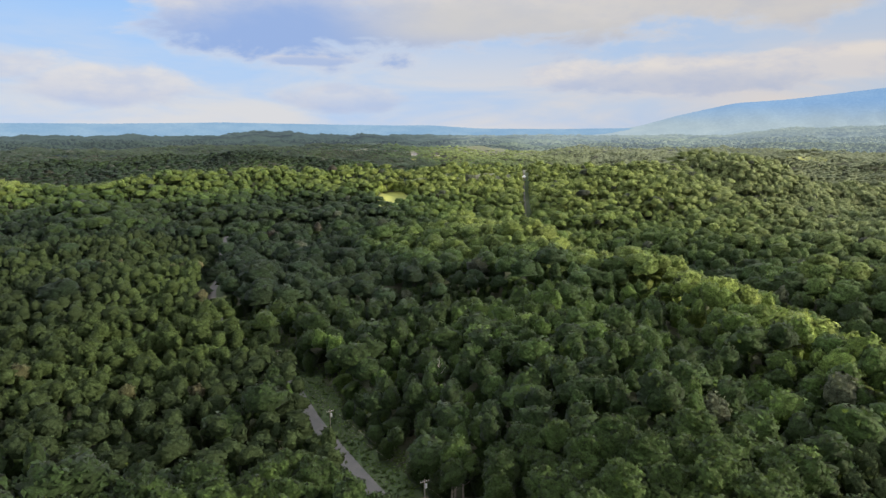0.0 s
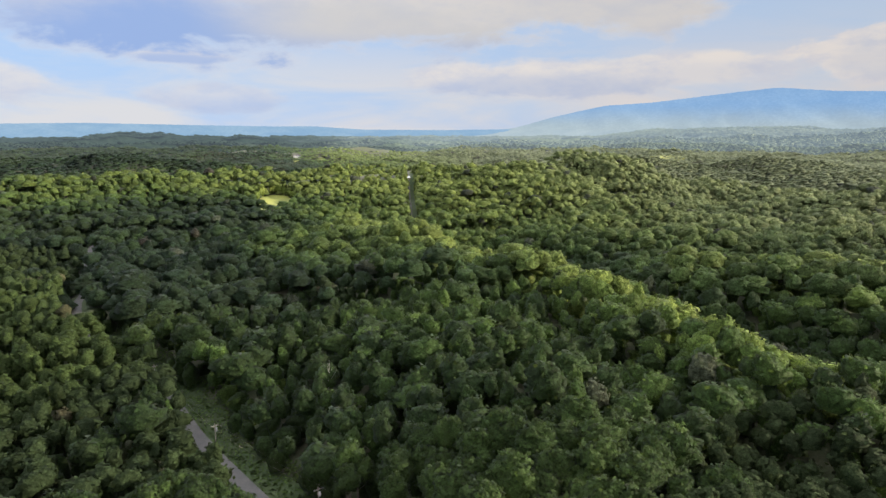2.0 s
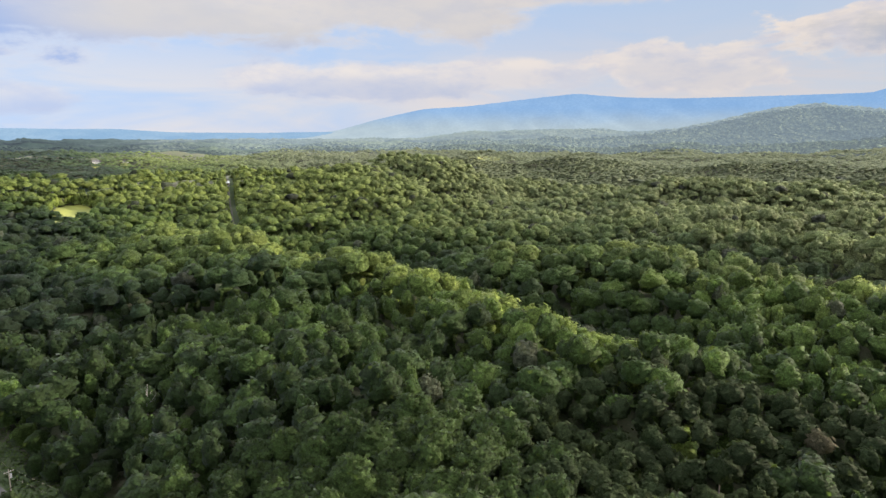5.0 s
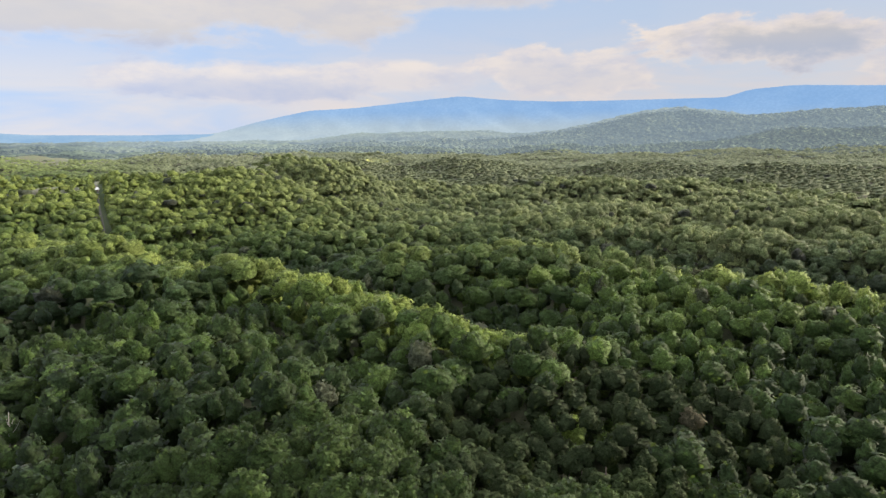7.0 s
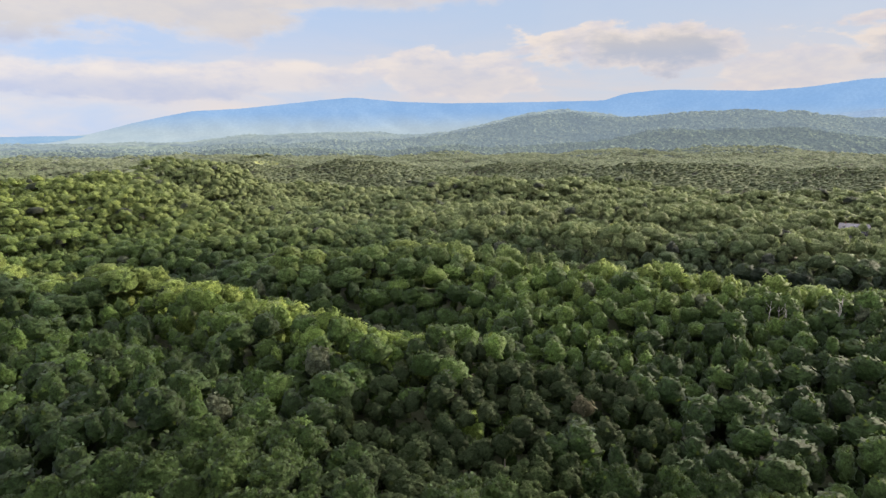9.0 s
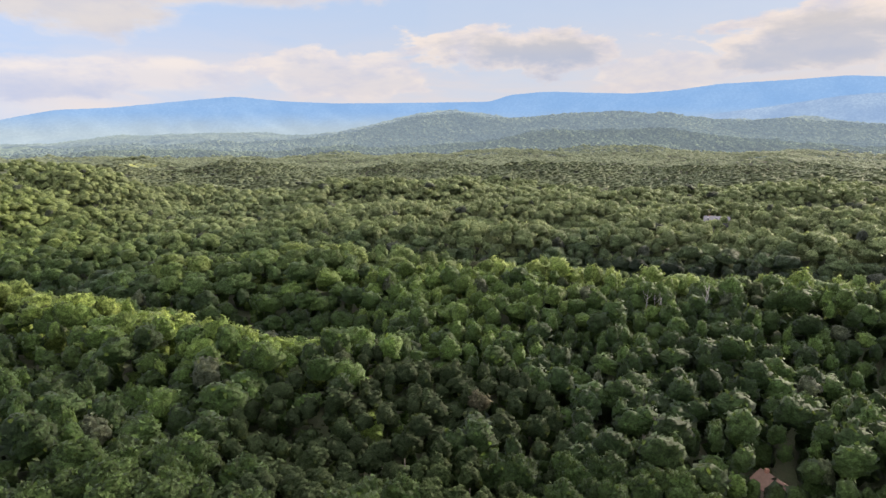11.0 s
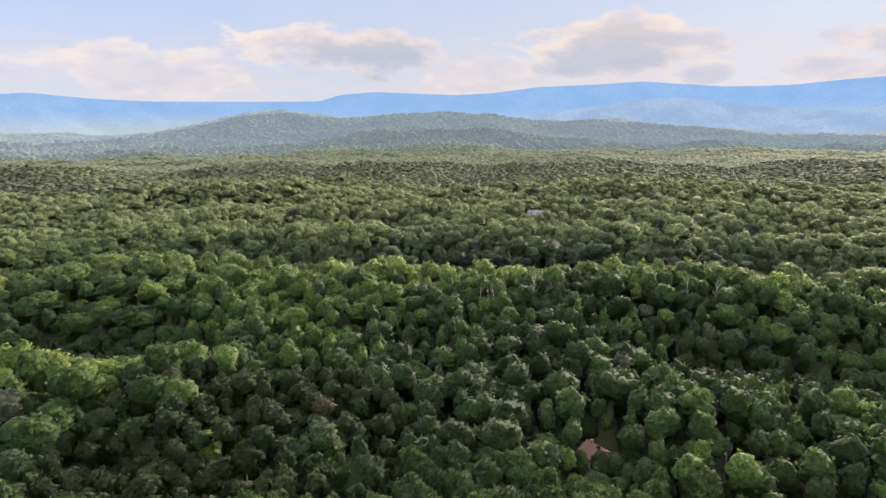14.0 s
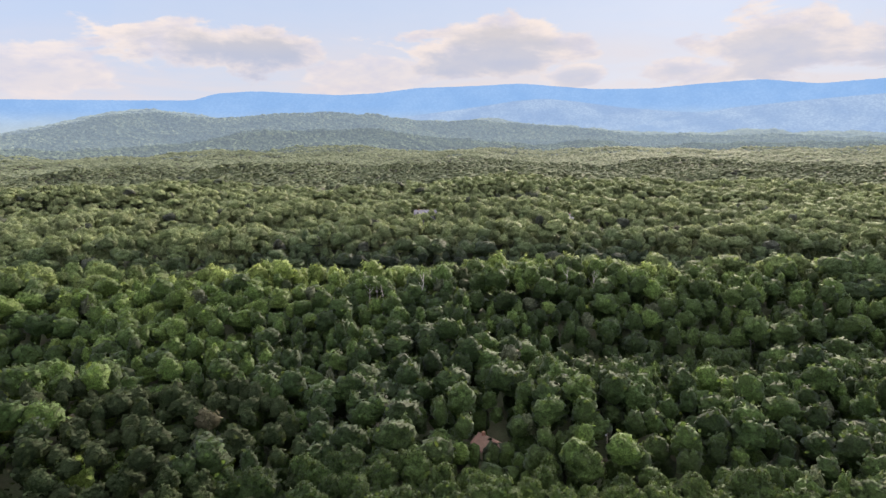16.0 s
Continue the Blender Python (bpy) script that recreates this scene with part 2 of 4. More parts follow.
def land(x, y):
    """Height of the ground."""
    x, y = np.asarray(x, float), np.asarray(y, float)
    r = np.hypot(x, y)
    z = 2.6 * waves(x, y, 105.0, 3) * np.clip((r - 60) / 150, 0, 1) * np.clip(off_line(x, y, LANE)[0] / 40, 0, 1) + (11.0 - 2.0 * swell((r - 800) / 500)) * waves(x, y, 420.0, 5) * np.clip((r - 420) / 500, 0, 1) + 5.0 * waves(x, y, 230.0, 9) * np.clip((r - 480) / 300, 0, 1)
    z = z + 5.5 * waves(x, y, 135.0, 17) * np.clip((r - 320) / 150, 0, 1) * (1 - 0.6 * swell((r - 850) / 300)) * np.clip(off_line(x, y, CUT)[0] / 60, 0, 1) * np.clip(np.hypot(x - 530, (y - 40) * 0.7) / 70 - 1, 0, 1) * np.clip(np.hypot(x + 57, y - 700) / 60 - 0.8, 0, 1)
    z = z + 46 * swell((r - 1150) / 2100)
    # the spur beyond the lane, falling gently to it, the knoll below, the long ridge behind, and the hollows between
    z = z + flank(x, y, SPUR, 10.0, 85.0, 34.0)
    z = z + ridge(x, y, [(44, 340), (50, 250), (52, 190), (50, 130), (44, 95)], 5.0, 24.0)
    z = z - ridge(x, y, [(62, 350), (70, 255), (78, 180), (84, 125), (88, 90)], 5.5, 15.0)
    z = z + flank(x, y, LONG_RIDGE, 15.5, 68.0, 40.0)
    z = z - ridge(x, y, [(90, 440), (200, 365), (285, 300), (308, 190), (322, 110), (352, 20), (368, -60), (378, -160)], 19.0, 44.0)
    z = z - ridge(x, y, [(108, 372), (125, 292), (141, 245), (152, 205), (154, 168)], 17.0, 29.0)
    z = z - ridge(x, y, [(212, -10), (218, -100)], 7.0, 26.0)
    z = z + ridge(x, y, [(270, 370), (355, 275), (402, 170), (428, 58), (437, -78), (430, -210)], 9.0, 40.0)
    z = z - ridge(x, y, [(430, 230), (482, 115), (496, 0), (492, -80), (480, -200)], 12.0, 34.0)
    z = z + ridge(x, y, [(420, 400), (510, 220), (546, 125), (562, 0), (560, -90)], 10.0, 40.0)
    z = z - ridge(x, y, [(420, 480), (540, 340), (640, 120), (655, -120)], 9.0, 55.0)
    z = z + ridge(x, y, [(480, 560), (620, 420), (730, 200), (760, -100)], 9.0, 60.0)
    z = z - ridge(x, y, [(-60, 560), (60, 570), (210, 520), (300, 470)], 12.0, 75.0)
    z = z + ridge(x, y, [(205, 670), (262, 740), (340, 770)], 30.0, 95.0)
    z = z + ridge(x, y, [(-520, 600), (-420, 600)], 17.0, 80.0)
    z = z + ridge(x, y, [(-270, 660), (-190, 745), (-60, 800), (90, 830)], 22.0, 74.0)
    z = z - ridge(x, y, [(-700, 800), (-520, 830), (-330, 830), (-220, 930), (0, 1000), (240, 1050)], 15.0, 85.0)
    z = z + ridge(x, y, [(-800, 950), (-600, 1050), (-420, 1180), (-260, 1150)], 22.0, 120.0)
    z = z - ridge(x, y, [(-950, 1200), (-500, 1430), (-100, 1500), (300, 1480)], 13.0, 130.0)
    z = z + ridge(x, y, [(-900, 1500), (-500, 1700), (150, 1900), (600, 1800)], 16.0, 170.0)
    z = z + ridge(x, y, [(785, 1400), (810, 1395)], 25.0, 75.0) + ridge(x, y, [(605, 1228), (620, 1225)], 20.0, 60.0)
    for az, dist, h, wa, wr in HILLS:
        u, c = heading(az + 90), heading(az)
        z = z + h * np.exp(-((x * u.x + y * u.y) / wa) ** 2 - ((x * c.x + y * c.y - dist) / wr) ** 2)
    return z


LANE = [(62, -20), (28, 62), (0, 112), (-17, 140), (-28, 159), (-39, 179), (-50, 203), (-62, 228), (-84, 258), (-108, 290), (-125, 337), (-133, 372), (-148, 423), (-169, 490), (-190, 560)]
CUT = [(75, 545), (88, 670), (104, 815), (128, 1020), (160, 1300)]
MEADOWS = [(-54, 703, 23, 46), (772, 1378, 38, 34), (594, 1208, 26, 28), (-75, 1662, 10, 32), (-15, 1666, 9, 30)]


def off_line(x, y, points):
    """Distance from a bent line, and the side (positive to the right of its run)."""
    best, side = np.full(np.shape(x), 1e9), np.zeros(np.shape(x))
    for (ax, ay), (bx, by) in zip(points, points[1:]):
        dx, dy = bx - ax, by - ay
        s = np.clip(((x - ax) * dx + (y - ay) * dy) / (dx * dx + dy * dy), 0, 1)
        d = np.hypot(x - ax - s * dx, y - ay - s * dy)
        cr = (x - ax) * dy - (y - ay) * dx
        side = np.where(d < best, np.sign(cr), side)
        best = np.minimum(best, d)
    return best, side


def ground_z(x, y):
    return float(land(np.array([x]), np.array([y]))[0])


def mesh_object(name, verts, faces, mat, parent=None, smooth=True, attrs=()):
    """verts (n, 3) and faces (m, 3 or 4) arrays as one mesh object."""
    verts, faces = np.asarray(verts, np.float32), np.asarray(faces, np.int32)
    me = bpy.data.meshes.new(name)
    me.vertices.add(len(verts))
    me.vertices.foreach_set("co", verts.ravel())
    corners, count = faces.ravel(), np.full(len(faces), faces.shape[1])
    if faces.shape[1] == 4:  # a corner named twice makes a triangle
        tri = faces[:, 3] == faces[:, 2]
        keep = np.ones(faces.shape, bool)
        keep[tri, 3] = False
        corners, count = faces[keep], np.where(tri, 3, 4)
    me.loops.add(len(corners))
    me.loops.foreach_set("vertex_index", corners)
    me.polygons.add(len(faces))
    me.polygons.foreach_set("loop_start", (np.cumsum(count) - count).astype(np.int32))
    if smooth:
        me.polygons.foreach_set("use_smooth", np.ones(len(faces), bool))
    for key, kind, values in attrs:
        me.attributes.new(key, kind, "POINT").data.foreach_set("vector" if kind == "FLOAT_VECTOR" else "value", np.asarray(values, np.float32).ravel())
    me.update(calc_edges=True)
    me.materials.append(mat)
    ob = new(name, me)
    if parent:
        ob.parent = parent
    return ob


def grid_faces(rows, cols, closed=False):
    i, j = np.meshgrid(np.arange(rows - 1), np.arange(cols if closed else cols - 1), indexing="ij")
    a, b = (i * cols + j).ravel(), (i * cols + (j + 1) % cols).ravel()
    return np.stack([a, b, b + cols, a + cols], 1)


def earth_material():
    m, t = material("forest_floor")
    p = nd(t, "ShaderNodeNewGeometry").outputs["Position"]
    big, small = fbm(t, p, 0.08, 5.0).outputs[0], fbm(t, p, 1.3, 4.0).outputs[0]
    col = mixc(t, steps(t, big, 0.4, 0.6), (0.035, 0.050, 0.018), (0.045, 0.045, 0.024))
    col = mixc(t, steps(t, small, 0.35, 0.7), col, (0.028, 0.038, 0.014))
    b = nd(t, "ShaderNodeBump", ins={"Strength": 0.7, "Distance": 0.4, "Height": small})
    finish(t, nd(t, "ShaderNodeBsdfPrincipled", ins={"Base Color": col, "Roughness": 0.95, "Normal": b.outputs[0]}).outputs[0])
    return m


def ground():
    radii = np.concatenate([[0.0, 12.0], np.geomspace(30, 4900, 190)])
    az = np.radians(np.concatenate([np.arange(-46, 126, 0.6), np.arange(126, 314, 2.0)]))
    R, A = np.meshgrid(radii, az, indexing="ij")
    x, y = R * np.sin(A), R * np.cos(A)
    z = land(x, y)
    v = np.stack([x, y, z], -1).reshape(-1, 3)
    ob = mesh_object("ground", v, grid_faces(len(radii), len(az), True), earth_material())
    ob.data.flip_normals()
    tagged(ob, "dark forest floor of leaf litter and undergrowth", "ground", kind="structure")


ground()


def strip(name, line, lo, hi, lift, mat, label, step=4.0, ragged=0.0):
    """A band along a line from lo to hi metres to its right, laid on the ground."""
    pts = []
    for (ax, ay), (bx, by) in zip(line, line[1:]):
        n = max(1, int(math.hypot(bx - ax, by - ay) / step))
        pts += [(ax + (bx - ax) * i / n, ay + (by - ay) * i / n) for i in range(n)]
    pts = np.array(pts + [line[-1]])
    for _ in range(4):
        pts[1:-1] = (pts[:-2] + 2 * pts[1:-1] + pts[2:]) / 4
    d = np.gradient(pts, axis=0)
    d /= np.linalg.norm(d, axis=1)[:, None]
    right = np.stack([d[:, 1], -d[:, 0]], 1)
    cols = 6
    rng = np.random.RandomState(7)
    v = []
    for k in range(cols):
        w = lo + (hi - lo) * k / (cols - 1)
        q = pts + right * w + (right * rng.uniform(-ragged, ragged, (len(pts), 1)) if k in (0, cols - 1) else 0)
        v.append(np.column_stack([q, land(q[:, 0], q[:, 1]) + lift]))
    v = np.stack(v, 1).reshape(-1, 3)
    ob = mesh_object(name, v, grid_faces(len(pts), cols), mat)
    return tagged(ob, label, name.replace("_", " "), kind="structure")


asphalt = surface("lane_asphalt", (0.048, 0.049, 0.051), (0.068, 0.067, 0.066), 0.25, 0.85, 0.3, fine=14)
old_asphalt = surface("old_asphalt", (0.066, 0.064, 0.060), (0.09, 0.084, 0.076), 0.25, 0.9, 0.3, fine=14)
verge_grass = surface("verge_grass", (0.020, 0.042, 0.009), (0.028, 0.046, 0.012), 0.12, 0.95, 0.6, fine=10)
bare_soil = surface("bare_soil", (0.095, 0.070, 0.052), (0.050, 0.060, 0.026), 0.2, 0.95, 0.5)
meadow_grass = surface("meadow_grass", (0.18, 0.20, 0.040), (0.125, 0.15, 0.038), 0.05, 0.95, 0.4, fine=12)
strip("verge", LANE, -4.0, 10.0, 0.25, verge_grass, "rough grass verge beside the lane", ragged=1.2)
strip("road", LANE, -2.1, 2.1, 0.32, asphalt, "narrow grey asphalt country lane")
strip("verge", CUT, -4.6, 4.6, 1.2, verge_grass, "grass strip cut straight through the woods", ragged=1.0)
strip("road", CUT, -2.2, -0.6, 1.35, old_asphalt, "straight grey road in a cutting through the woods")

# ---- trees ----


def unit(v):
    return v / np.maximum(np.linalg.norm(v, axis=-1, keepdims=True), 1e-9)


def cards(rng, centres, normals, size):
    """Irregular four-cornered leaf sprays."""
    n = len(centres)
    side = unit(np.cross(normals, unit(rng.normal(size=(n, 3)))))
    up = np.cross(normals, side)
    q = []
    for k in range(4):
        a = k * math.pi / 2 + rng.uniform(-0.5, 0.5, n)
        l = size * rng.uniform(0.55, 1.25, n) * (1.25 if k % 2 else 0.8)
        bend = normals * (rng.uniform(-0.35, 0.1, n) * size)[:, None]
        q.append(centres + side * (np.cos(a) * l)[:, None] + up * (np.sin(a) * l)[:, None] + bend)
    return np.stack(q, 1).reshape(-1, 3)


def surface_normals(v, f):
    n = np.zeros_like(v)
    fn = np.cross(v[f[:, 1]] - v[f[:, 0]], v[f[:, 2]] - v[f[:, 0]])
    for k in range(3):
        np.add.at(n, f[:, k], fn)
    return unit(n)


def broad_crown(seed, boughs, tufts, count, leaf, rings, around, rx=5.4, rz=5.0, mid=12.4, heart=0.74, low=-0.3, flat=1.0):
    """A domed crown: rounded boughs, each with smaller tufts on it, frayed by leaf sprays. Corners, soft normals, faces."""
    rng = np.random.RandomState(seed)
    stretch = np.array([rx * rng.uniform(0.84, 1.16), rx * rng.uniform(0.84, 1.16), rz * rng.uniform(0.88, 1.12)])
    i = np.arange(boughs)
    z = 1 - 1.35 * (i + 0.4) / boughs
    a = i * 2.39996 + rng.uniform(0, 6.28) + rng.normal(0, 0.35, boughs)
    s = np.sqrt(np.clip(1 - z * z, 0, 1))
    c = np.stack([s * np.cos(a), s * np.sin(a), z], 1) * rng.uniform(0.5, 0.74, (boughs, 1))
    size = rng.uniform(0.8, 1.2, boughs) * 1.3 / math.sqrt(boughs + 2)
    if tufts:
        which = rng.randint(0, boughs, tufts)
        out = unit(unit(c[which]) + rng.normal(0, 0.65, (tufts, 3)))
        c = np.concatenate([c, c[which] + out * size[which][:, None] * rng.uniform(0.72, 0.98, (tufts, 1))])
        size = np.concatenate([size, rng.uniform(0.10, 0.19, tufts)])
    # rays from the heart out to the boughs
    u = [(0.0, 0.0, 1.0)]
    for k in range(1, rings + 1):
        zz = 1 - (1 - low) * (k / rings) ** 1.6
        w = math.sqrt(max(0.0, 1 - zz * zz))
        ang = 2 * math.pi * (np.arange(around) + 0.5 * (k % 2)) / around + rng.uniform(-0.5, 0.5, around) / around
        u += list(np.stack([np.cos(ang) * w, np.sin(ang) * w, np.full(around, zz)], 1))
    u = np.array(u)
    dot = u @ c.T
    disc = dot ** 2 - (c ** 2).sum(1)[None] + size[None] ** 2
    reach = np.where(disc > 0, dot + np.sqrt(np.maximum(disc, 0)), 0).max(1)
    reach = np.maximum(reach, heart * rng.uniform(0.95, 1.05, len(u))) * rng.uniform(0.97, 1.03, len(u))
    v = u * reach[:, None] * stretch
    f = [(0, 1 + j, 1 + (j + 1) % around) for j in range(around)]
    for k in range(rings - 1):
        for j in range(around):
            p, q = 1 + k * around + j, 1 + k * around + (j + 1) % around
            f += [(p, p + around, q + around), (p, q + around, q)] if k % 2 else [(p, p + around, q), (q, p + around, q + around)]
    f = np.array(f)
    P = unit(surface_normals(v, f) + 0.12 * unit(v / stretch))
    V, F = v * (0.94 if count > 40 else 1.0), np.column_stack([f, f[:, 2]])
    if count:
        pick = f[rng.randint(0, len(f), count)]
        w = rng.dirichlet((1, 1, 1), count)
        at = (v[pick] * w[:, :, None]).sum(1)
        soft = unit((P[pick] * w[:, :, None]).sum(1))
        at = at + soft * rng.uniform(-0.5, 1.1, (count, 1)) * leaf
        face = unit(soft * np.array([1, 1, flat]) + rng.normal(0, 0.55, (count, 3)) * np.array([1, 1, 1 / flat]))
        cv = cards(rng, at, face, leaf)
        F = np.concatenate([F, quads(count) + len(V)])
        V, P = np.concatenate([V, cv]), np.concatenate([P, np.repeat(unit(soft + 0.5 * face + rng.normal(0, 0.3, (count, 3))), 4, 0)])
    return V + np.array([0, 0, mid]), P, F


def quads(n):
    return np.arange(n * 4).reshape(-1, 4)


def tube(path, radii, around=6):
    v, f = [], []
    for (x, y, z), r in zip(path, radii):
        v += [(x + r * math.cos(2 * math.pi * j / around), y + r * math.sin(2 * math.pi * j / around), z) for j in range(around)]
    for i in range(len(path) - 1):
        for j in range(around):
            a, b = i * around + j, i * around + (j + 1) % around
            f.append((a, b, b + around, a + around))
    return v, f


def trunk_mesh(name, seed, height, parent, limbs=6, r=0.26):
    rng = random.Random(seed)
    v, f = tube([(0, 0, -0.6), (0.05, 0, height * 0.3), (0.1, 0.1, height * 0.6), (0.15, 0.1, height * 0.86)], (r * 1.3, r, r * 0.7, r * 0.25))
    for k in range(limbs):
        a, z = rng.uniform(0, 6.28), height * rng.uniform(0.4, 0.7)
        l = rng.uniform(2.0, 3.6)
        lv, lf = tube([(0.08, 0.05, z), (math.cos(a) * l * 0.5, math.sin(a) * l * 0.5, z + l * 0.45), (math.cos(a) * l, math.sin(a) * l, z + l * 0.95)], (r * 0.45, r * 0.3, r * 0.1), 5)
        f += [tuple(i + len(v) for i in q) for q in lf]
        v += lv
    return mesh_object(name, v, np.array(f), bark, parent)


rng = np.random.RandomState(11)


def scatter(r_out, spacing, a0, a1, r_in=0.0):
    """Jittered sites in a sector (degrees clockwise from +y) that are free of lanes, clearings and houses."""
    n = int(r_out / spacing) + 2
    i, j = np.meshgrid(np.arange(-n, n + 1), np.arange(-n, n + 1), indexing="ij")
    x = (i + 0.5 * (j % 2)) * spacing + rng.uniform(-0.42, 0.42, i.shape) * spacing
    y = j * spacing * 0.87 + rng.uniform(-0.42, 0.42, i.shape) * spacing
    x, y = x.ravel(), y.ravel()
    r, a = np.hypot(x, y), np.degrees(np.arctan2(x, y))
    a = (a - a0) % 360 + a0
    ok = (r < r_out) & (r >= r_in) & (a < a1) & free(x, y)
    return np.stack([x[ok], y[ok]], 1)


# open ground round houses, and gaps cut to fit the camera's view of house, pole and lane: centre and radius
GAPS = [(546, 117, 13), (530, 114, 9), (560, -4, 10), (545, -4, 9), (532, -4, 7), (556, -29, 8), (545, -29, 6), (96, 800, 8), (95, 786, 7), (-100, 274, 8), (-107, 287, 7), (-15.5, 127, 7), (-14, 117, 6), (-31, 156, 5.5)]
GAPS += [(131.0 * math.sin(radians(94.8)), 131.0 * math.cos(radians(94.8)), 5.5)]
GAPS += [(130.0 * math.sin(radians(83.8)), 130.0 * math.cos(radians(83.8)), 5.2)]
GAPS += [(d * math.sin(radians(a)), d * math.cos(radians(a)), r) for a, r in ((83.2, 4.6), (84.6, 4.6), (94.6, 3.6)) for d in (140, 147, 154)]


def free(x, y):
    d, s = off_line(x, y, LANE)
    ok = np.where(s > 0, d > np.where(y < 205, 8.6, np.where(y < 320, 5.6, 3.8)), d > np.where(y < 160, 8.6, np.where((y > 278) & (y < 318), 5.2, 3.2)))
    d, s = off_line(x, y, CUT)
    ok &= d > 6.4
    for mx, my, mw, ml in MEADOWS:
        ok &= ((x - mx) / mw) ** 2 + ((y - my) / ml) ** 2 > 1
    for hx, hy, hr in GAPS:
        ok &= np.hypot(x - hx, y - hy) > hr
    return ok


def in_pines(x, y):
    """Stands of pine: below the spur, and in the wood west of the lane."""
    r = np.hypot(x, y)
    a = ((x - 108) / 44) ** 2 + ((y - 90) / 38) ** 2 < 1
    d, side = off_line(x, y, LANE)
    b = (side < 0) & (d > 4) & (x < -8) & (y > 128) & (r < 470)
    odd = (waves(x, y, 55.0, 31) > 0.95) & (r < 300)
    return (a & (waves(x, y, 40.0, 21) > -0.6)) | (b & (waves(x, y, 48.0, 23) > -0.7)) | odd


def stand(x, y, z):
    """Leaf tone by place: shade painted into hollows and the west, sun onto crests."""
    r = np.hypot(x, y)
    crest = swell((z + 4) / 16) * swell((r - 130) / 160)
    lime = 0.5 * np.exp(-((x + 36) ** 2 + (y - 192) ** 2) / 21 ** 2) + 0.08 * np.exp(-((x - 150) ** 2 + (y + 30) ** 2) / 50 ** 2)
    lit_crests = ridge(x, y, [(px + 4, py) for px, py in SPUR], 0.68, 24.0) * swell((r - 150) / 90) + ridge(x, y, [(px + 5, py) for px, py in LONG_RIDGE], 0.34, 15.0) + ridge(x, y, [(-520, 600), (-420, 600)], 0.6, 60.0) + ridge(x, y, [(-270, 640), (-190, 725), (-60, 780), (90, 810)], 0.26, 60.0)
    hollow_shade = (0.55 - 0.4 * swell((r - 330) / 130)) * swell((3 - z) / 14) * swell((r - 120) / 80)
    # also painted: near trees darker for cloud shade, far eastern woods paler for haze
    return 0.03 + 0.15 * swell((r - 270) / 120) - 0.3 * swell((r - 850) / 300) * swell((200 - x) / 500) + lit_crests - hollow_shade + 0.27 * crest + 0.08 * waves(x, y, 190.0, 41) + 0.09 * waves(x, y, 95.0, 43) * swell((r - 250) / 120) + (0.48 * swell((r - 270) / 300) + 0.14 * swell((r - 450) / 200)) * swell((x + 250) / 400) + lime + 0.1 * swell((x - 300) / 150) * swell((r - 350) / 100) - (0.47 - 0.12 * swell((r - 260) / 120)) * swell((10 - x) / 90) * (1 - 0.6 * crest) + 0.10 * swell((x - y + 60) / 60) * swell((y - 30) / 60) * swell((330 - r) / 80) - 0.07 * swell((90 - x) / 60) * swell((240 - r) / 80)


def stand_up(name, sites, templates, mat, label, vary=0.42, uneven=0.2):
    """Many trees joined into one mesh."""
    V, P, S, F, base = [], [], [], [], 0
    which = rng.randint(0, len(templates), len(sites))
    z = land(sites[:, 0], sites[:, 1])
    leaf_tone = np.clip(rng.normal(0, 1, len(sites)) * np.where(np.hypot(sites[:, 0], sites[:, 1]) < 271, 0.13, 0.07) + stand(sites[:, 0], sites[:, 1], z), 0, 0.86)
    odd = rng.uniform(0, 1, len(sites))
    leaf_tone[odd > 0.984] = 0.94
    leaf_tone[odd > 0.998] = 1.0
    for k, tpl in enumerate(templates):
        v, puff, f = tpl
        sel = np.where(which == k)[0]
        if not len(sel):
            continue
        m = len(sel)
        a = rng.uniform(0, 6.283, m)
        w = 1 - vary + 2.5 * vary * rng.uniform(0, 1, m) ** 1.9
        h = 0.22 * w + 0.80 + rng.uniform(-uneven, uneven, m) + 0.09 * waves(sites[sel, 0], sites[sel, 1], 46.0, 77)
        c, s = np.cos(a)[:, None], np.sin(a)[:, None]
        x = (v[None, :, 0] * c - v[None, :, 1] * s) * w[:, None] + sites[sel, 0][:, None]
        y = (v[None, :, 0] * s + v[None, :, 1] * c) * w[:, None] + sites[sel, 1][:, None]
        zz = v[None, :, 2] * h[:, None] + z[sel][:, None]
        px, py = puff[None, :, 0] * c - puff[None, :, 1] * s, puff[None, :, 0] * s + puff[None, :, 1] * c
        V.append(np.stack([x, y, zz], -1).reshape(-1, 3))
        P.append(np.stack([px, py, np.broadcast_to(puff[None, :, 2], px.shape)], -1).reshape(-1, 3))
        S.append(np.repeat(leaf_tone[sel], len(v)))
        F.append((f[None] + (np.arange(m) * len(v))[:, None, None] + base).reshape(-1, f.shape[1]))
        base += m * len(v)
    ob = mesh_object(name, np.concatenate(V), np.concatenate(F), mat, attrs=(("puff", "FLOAT_VECTOR", np.concatenate(P)), ("leaf_tone", "FLOAT", np.concatenate(S))))
    return tagged(ob, label, "trees", kind="stuff")


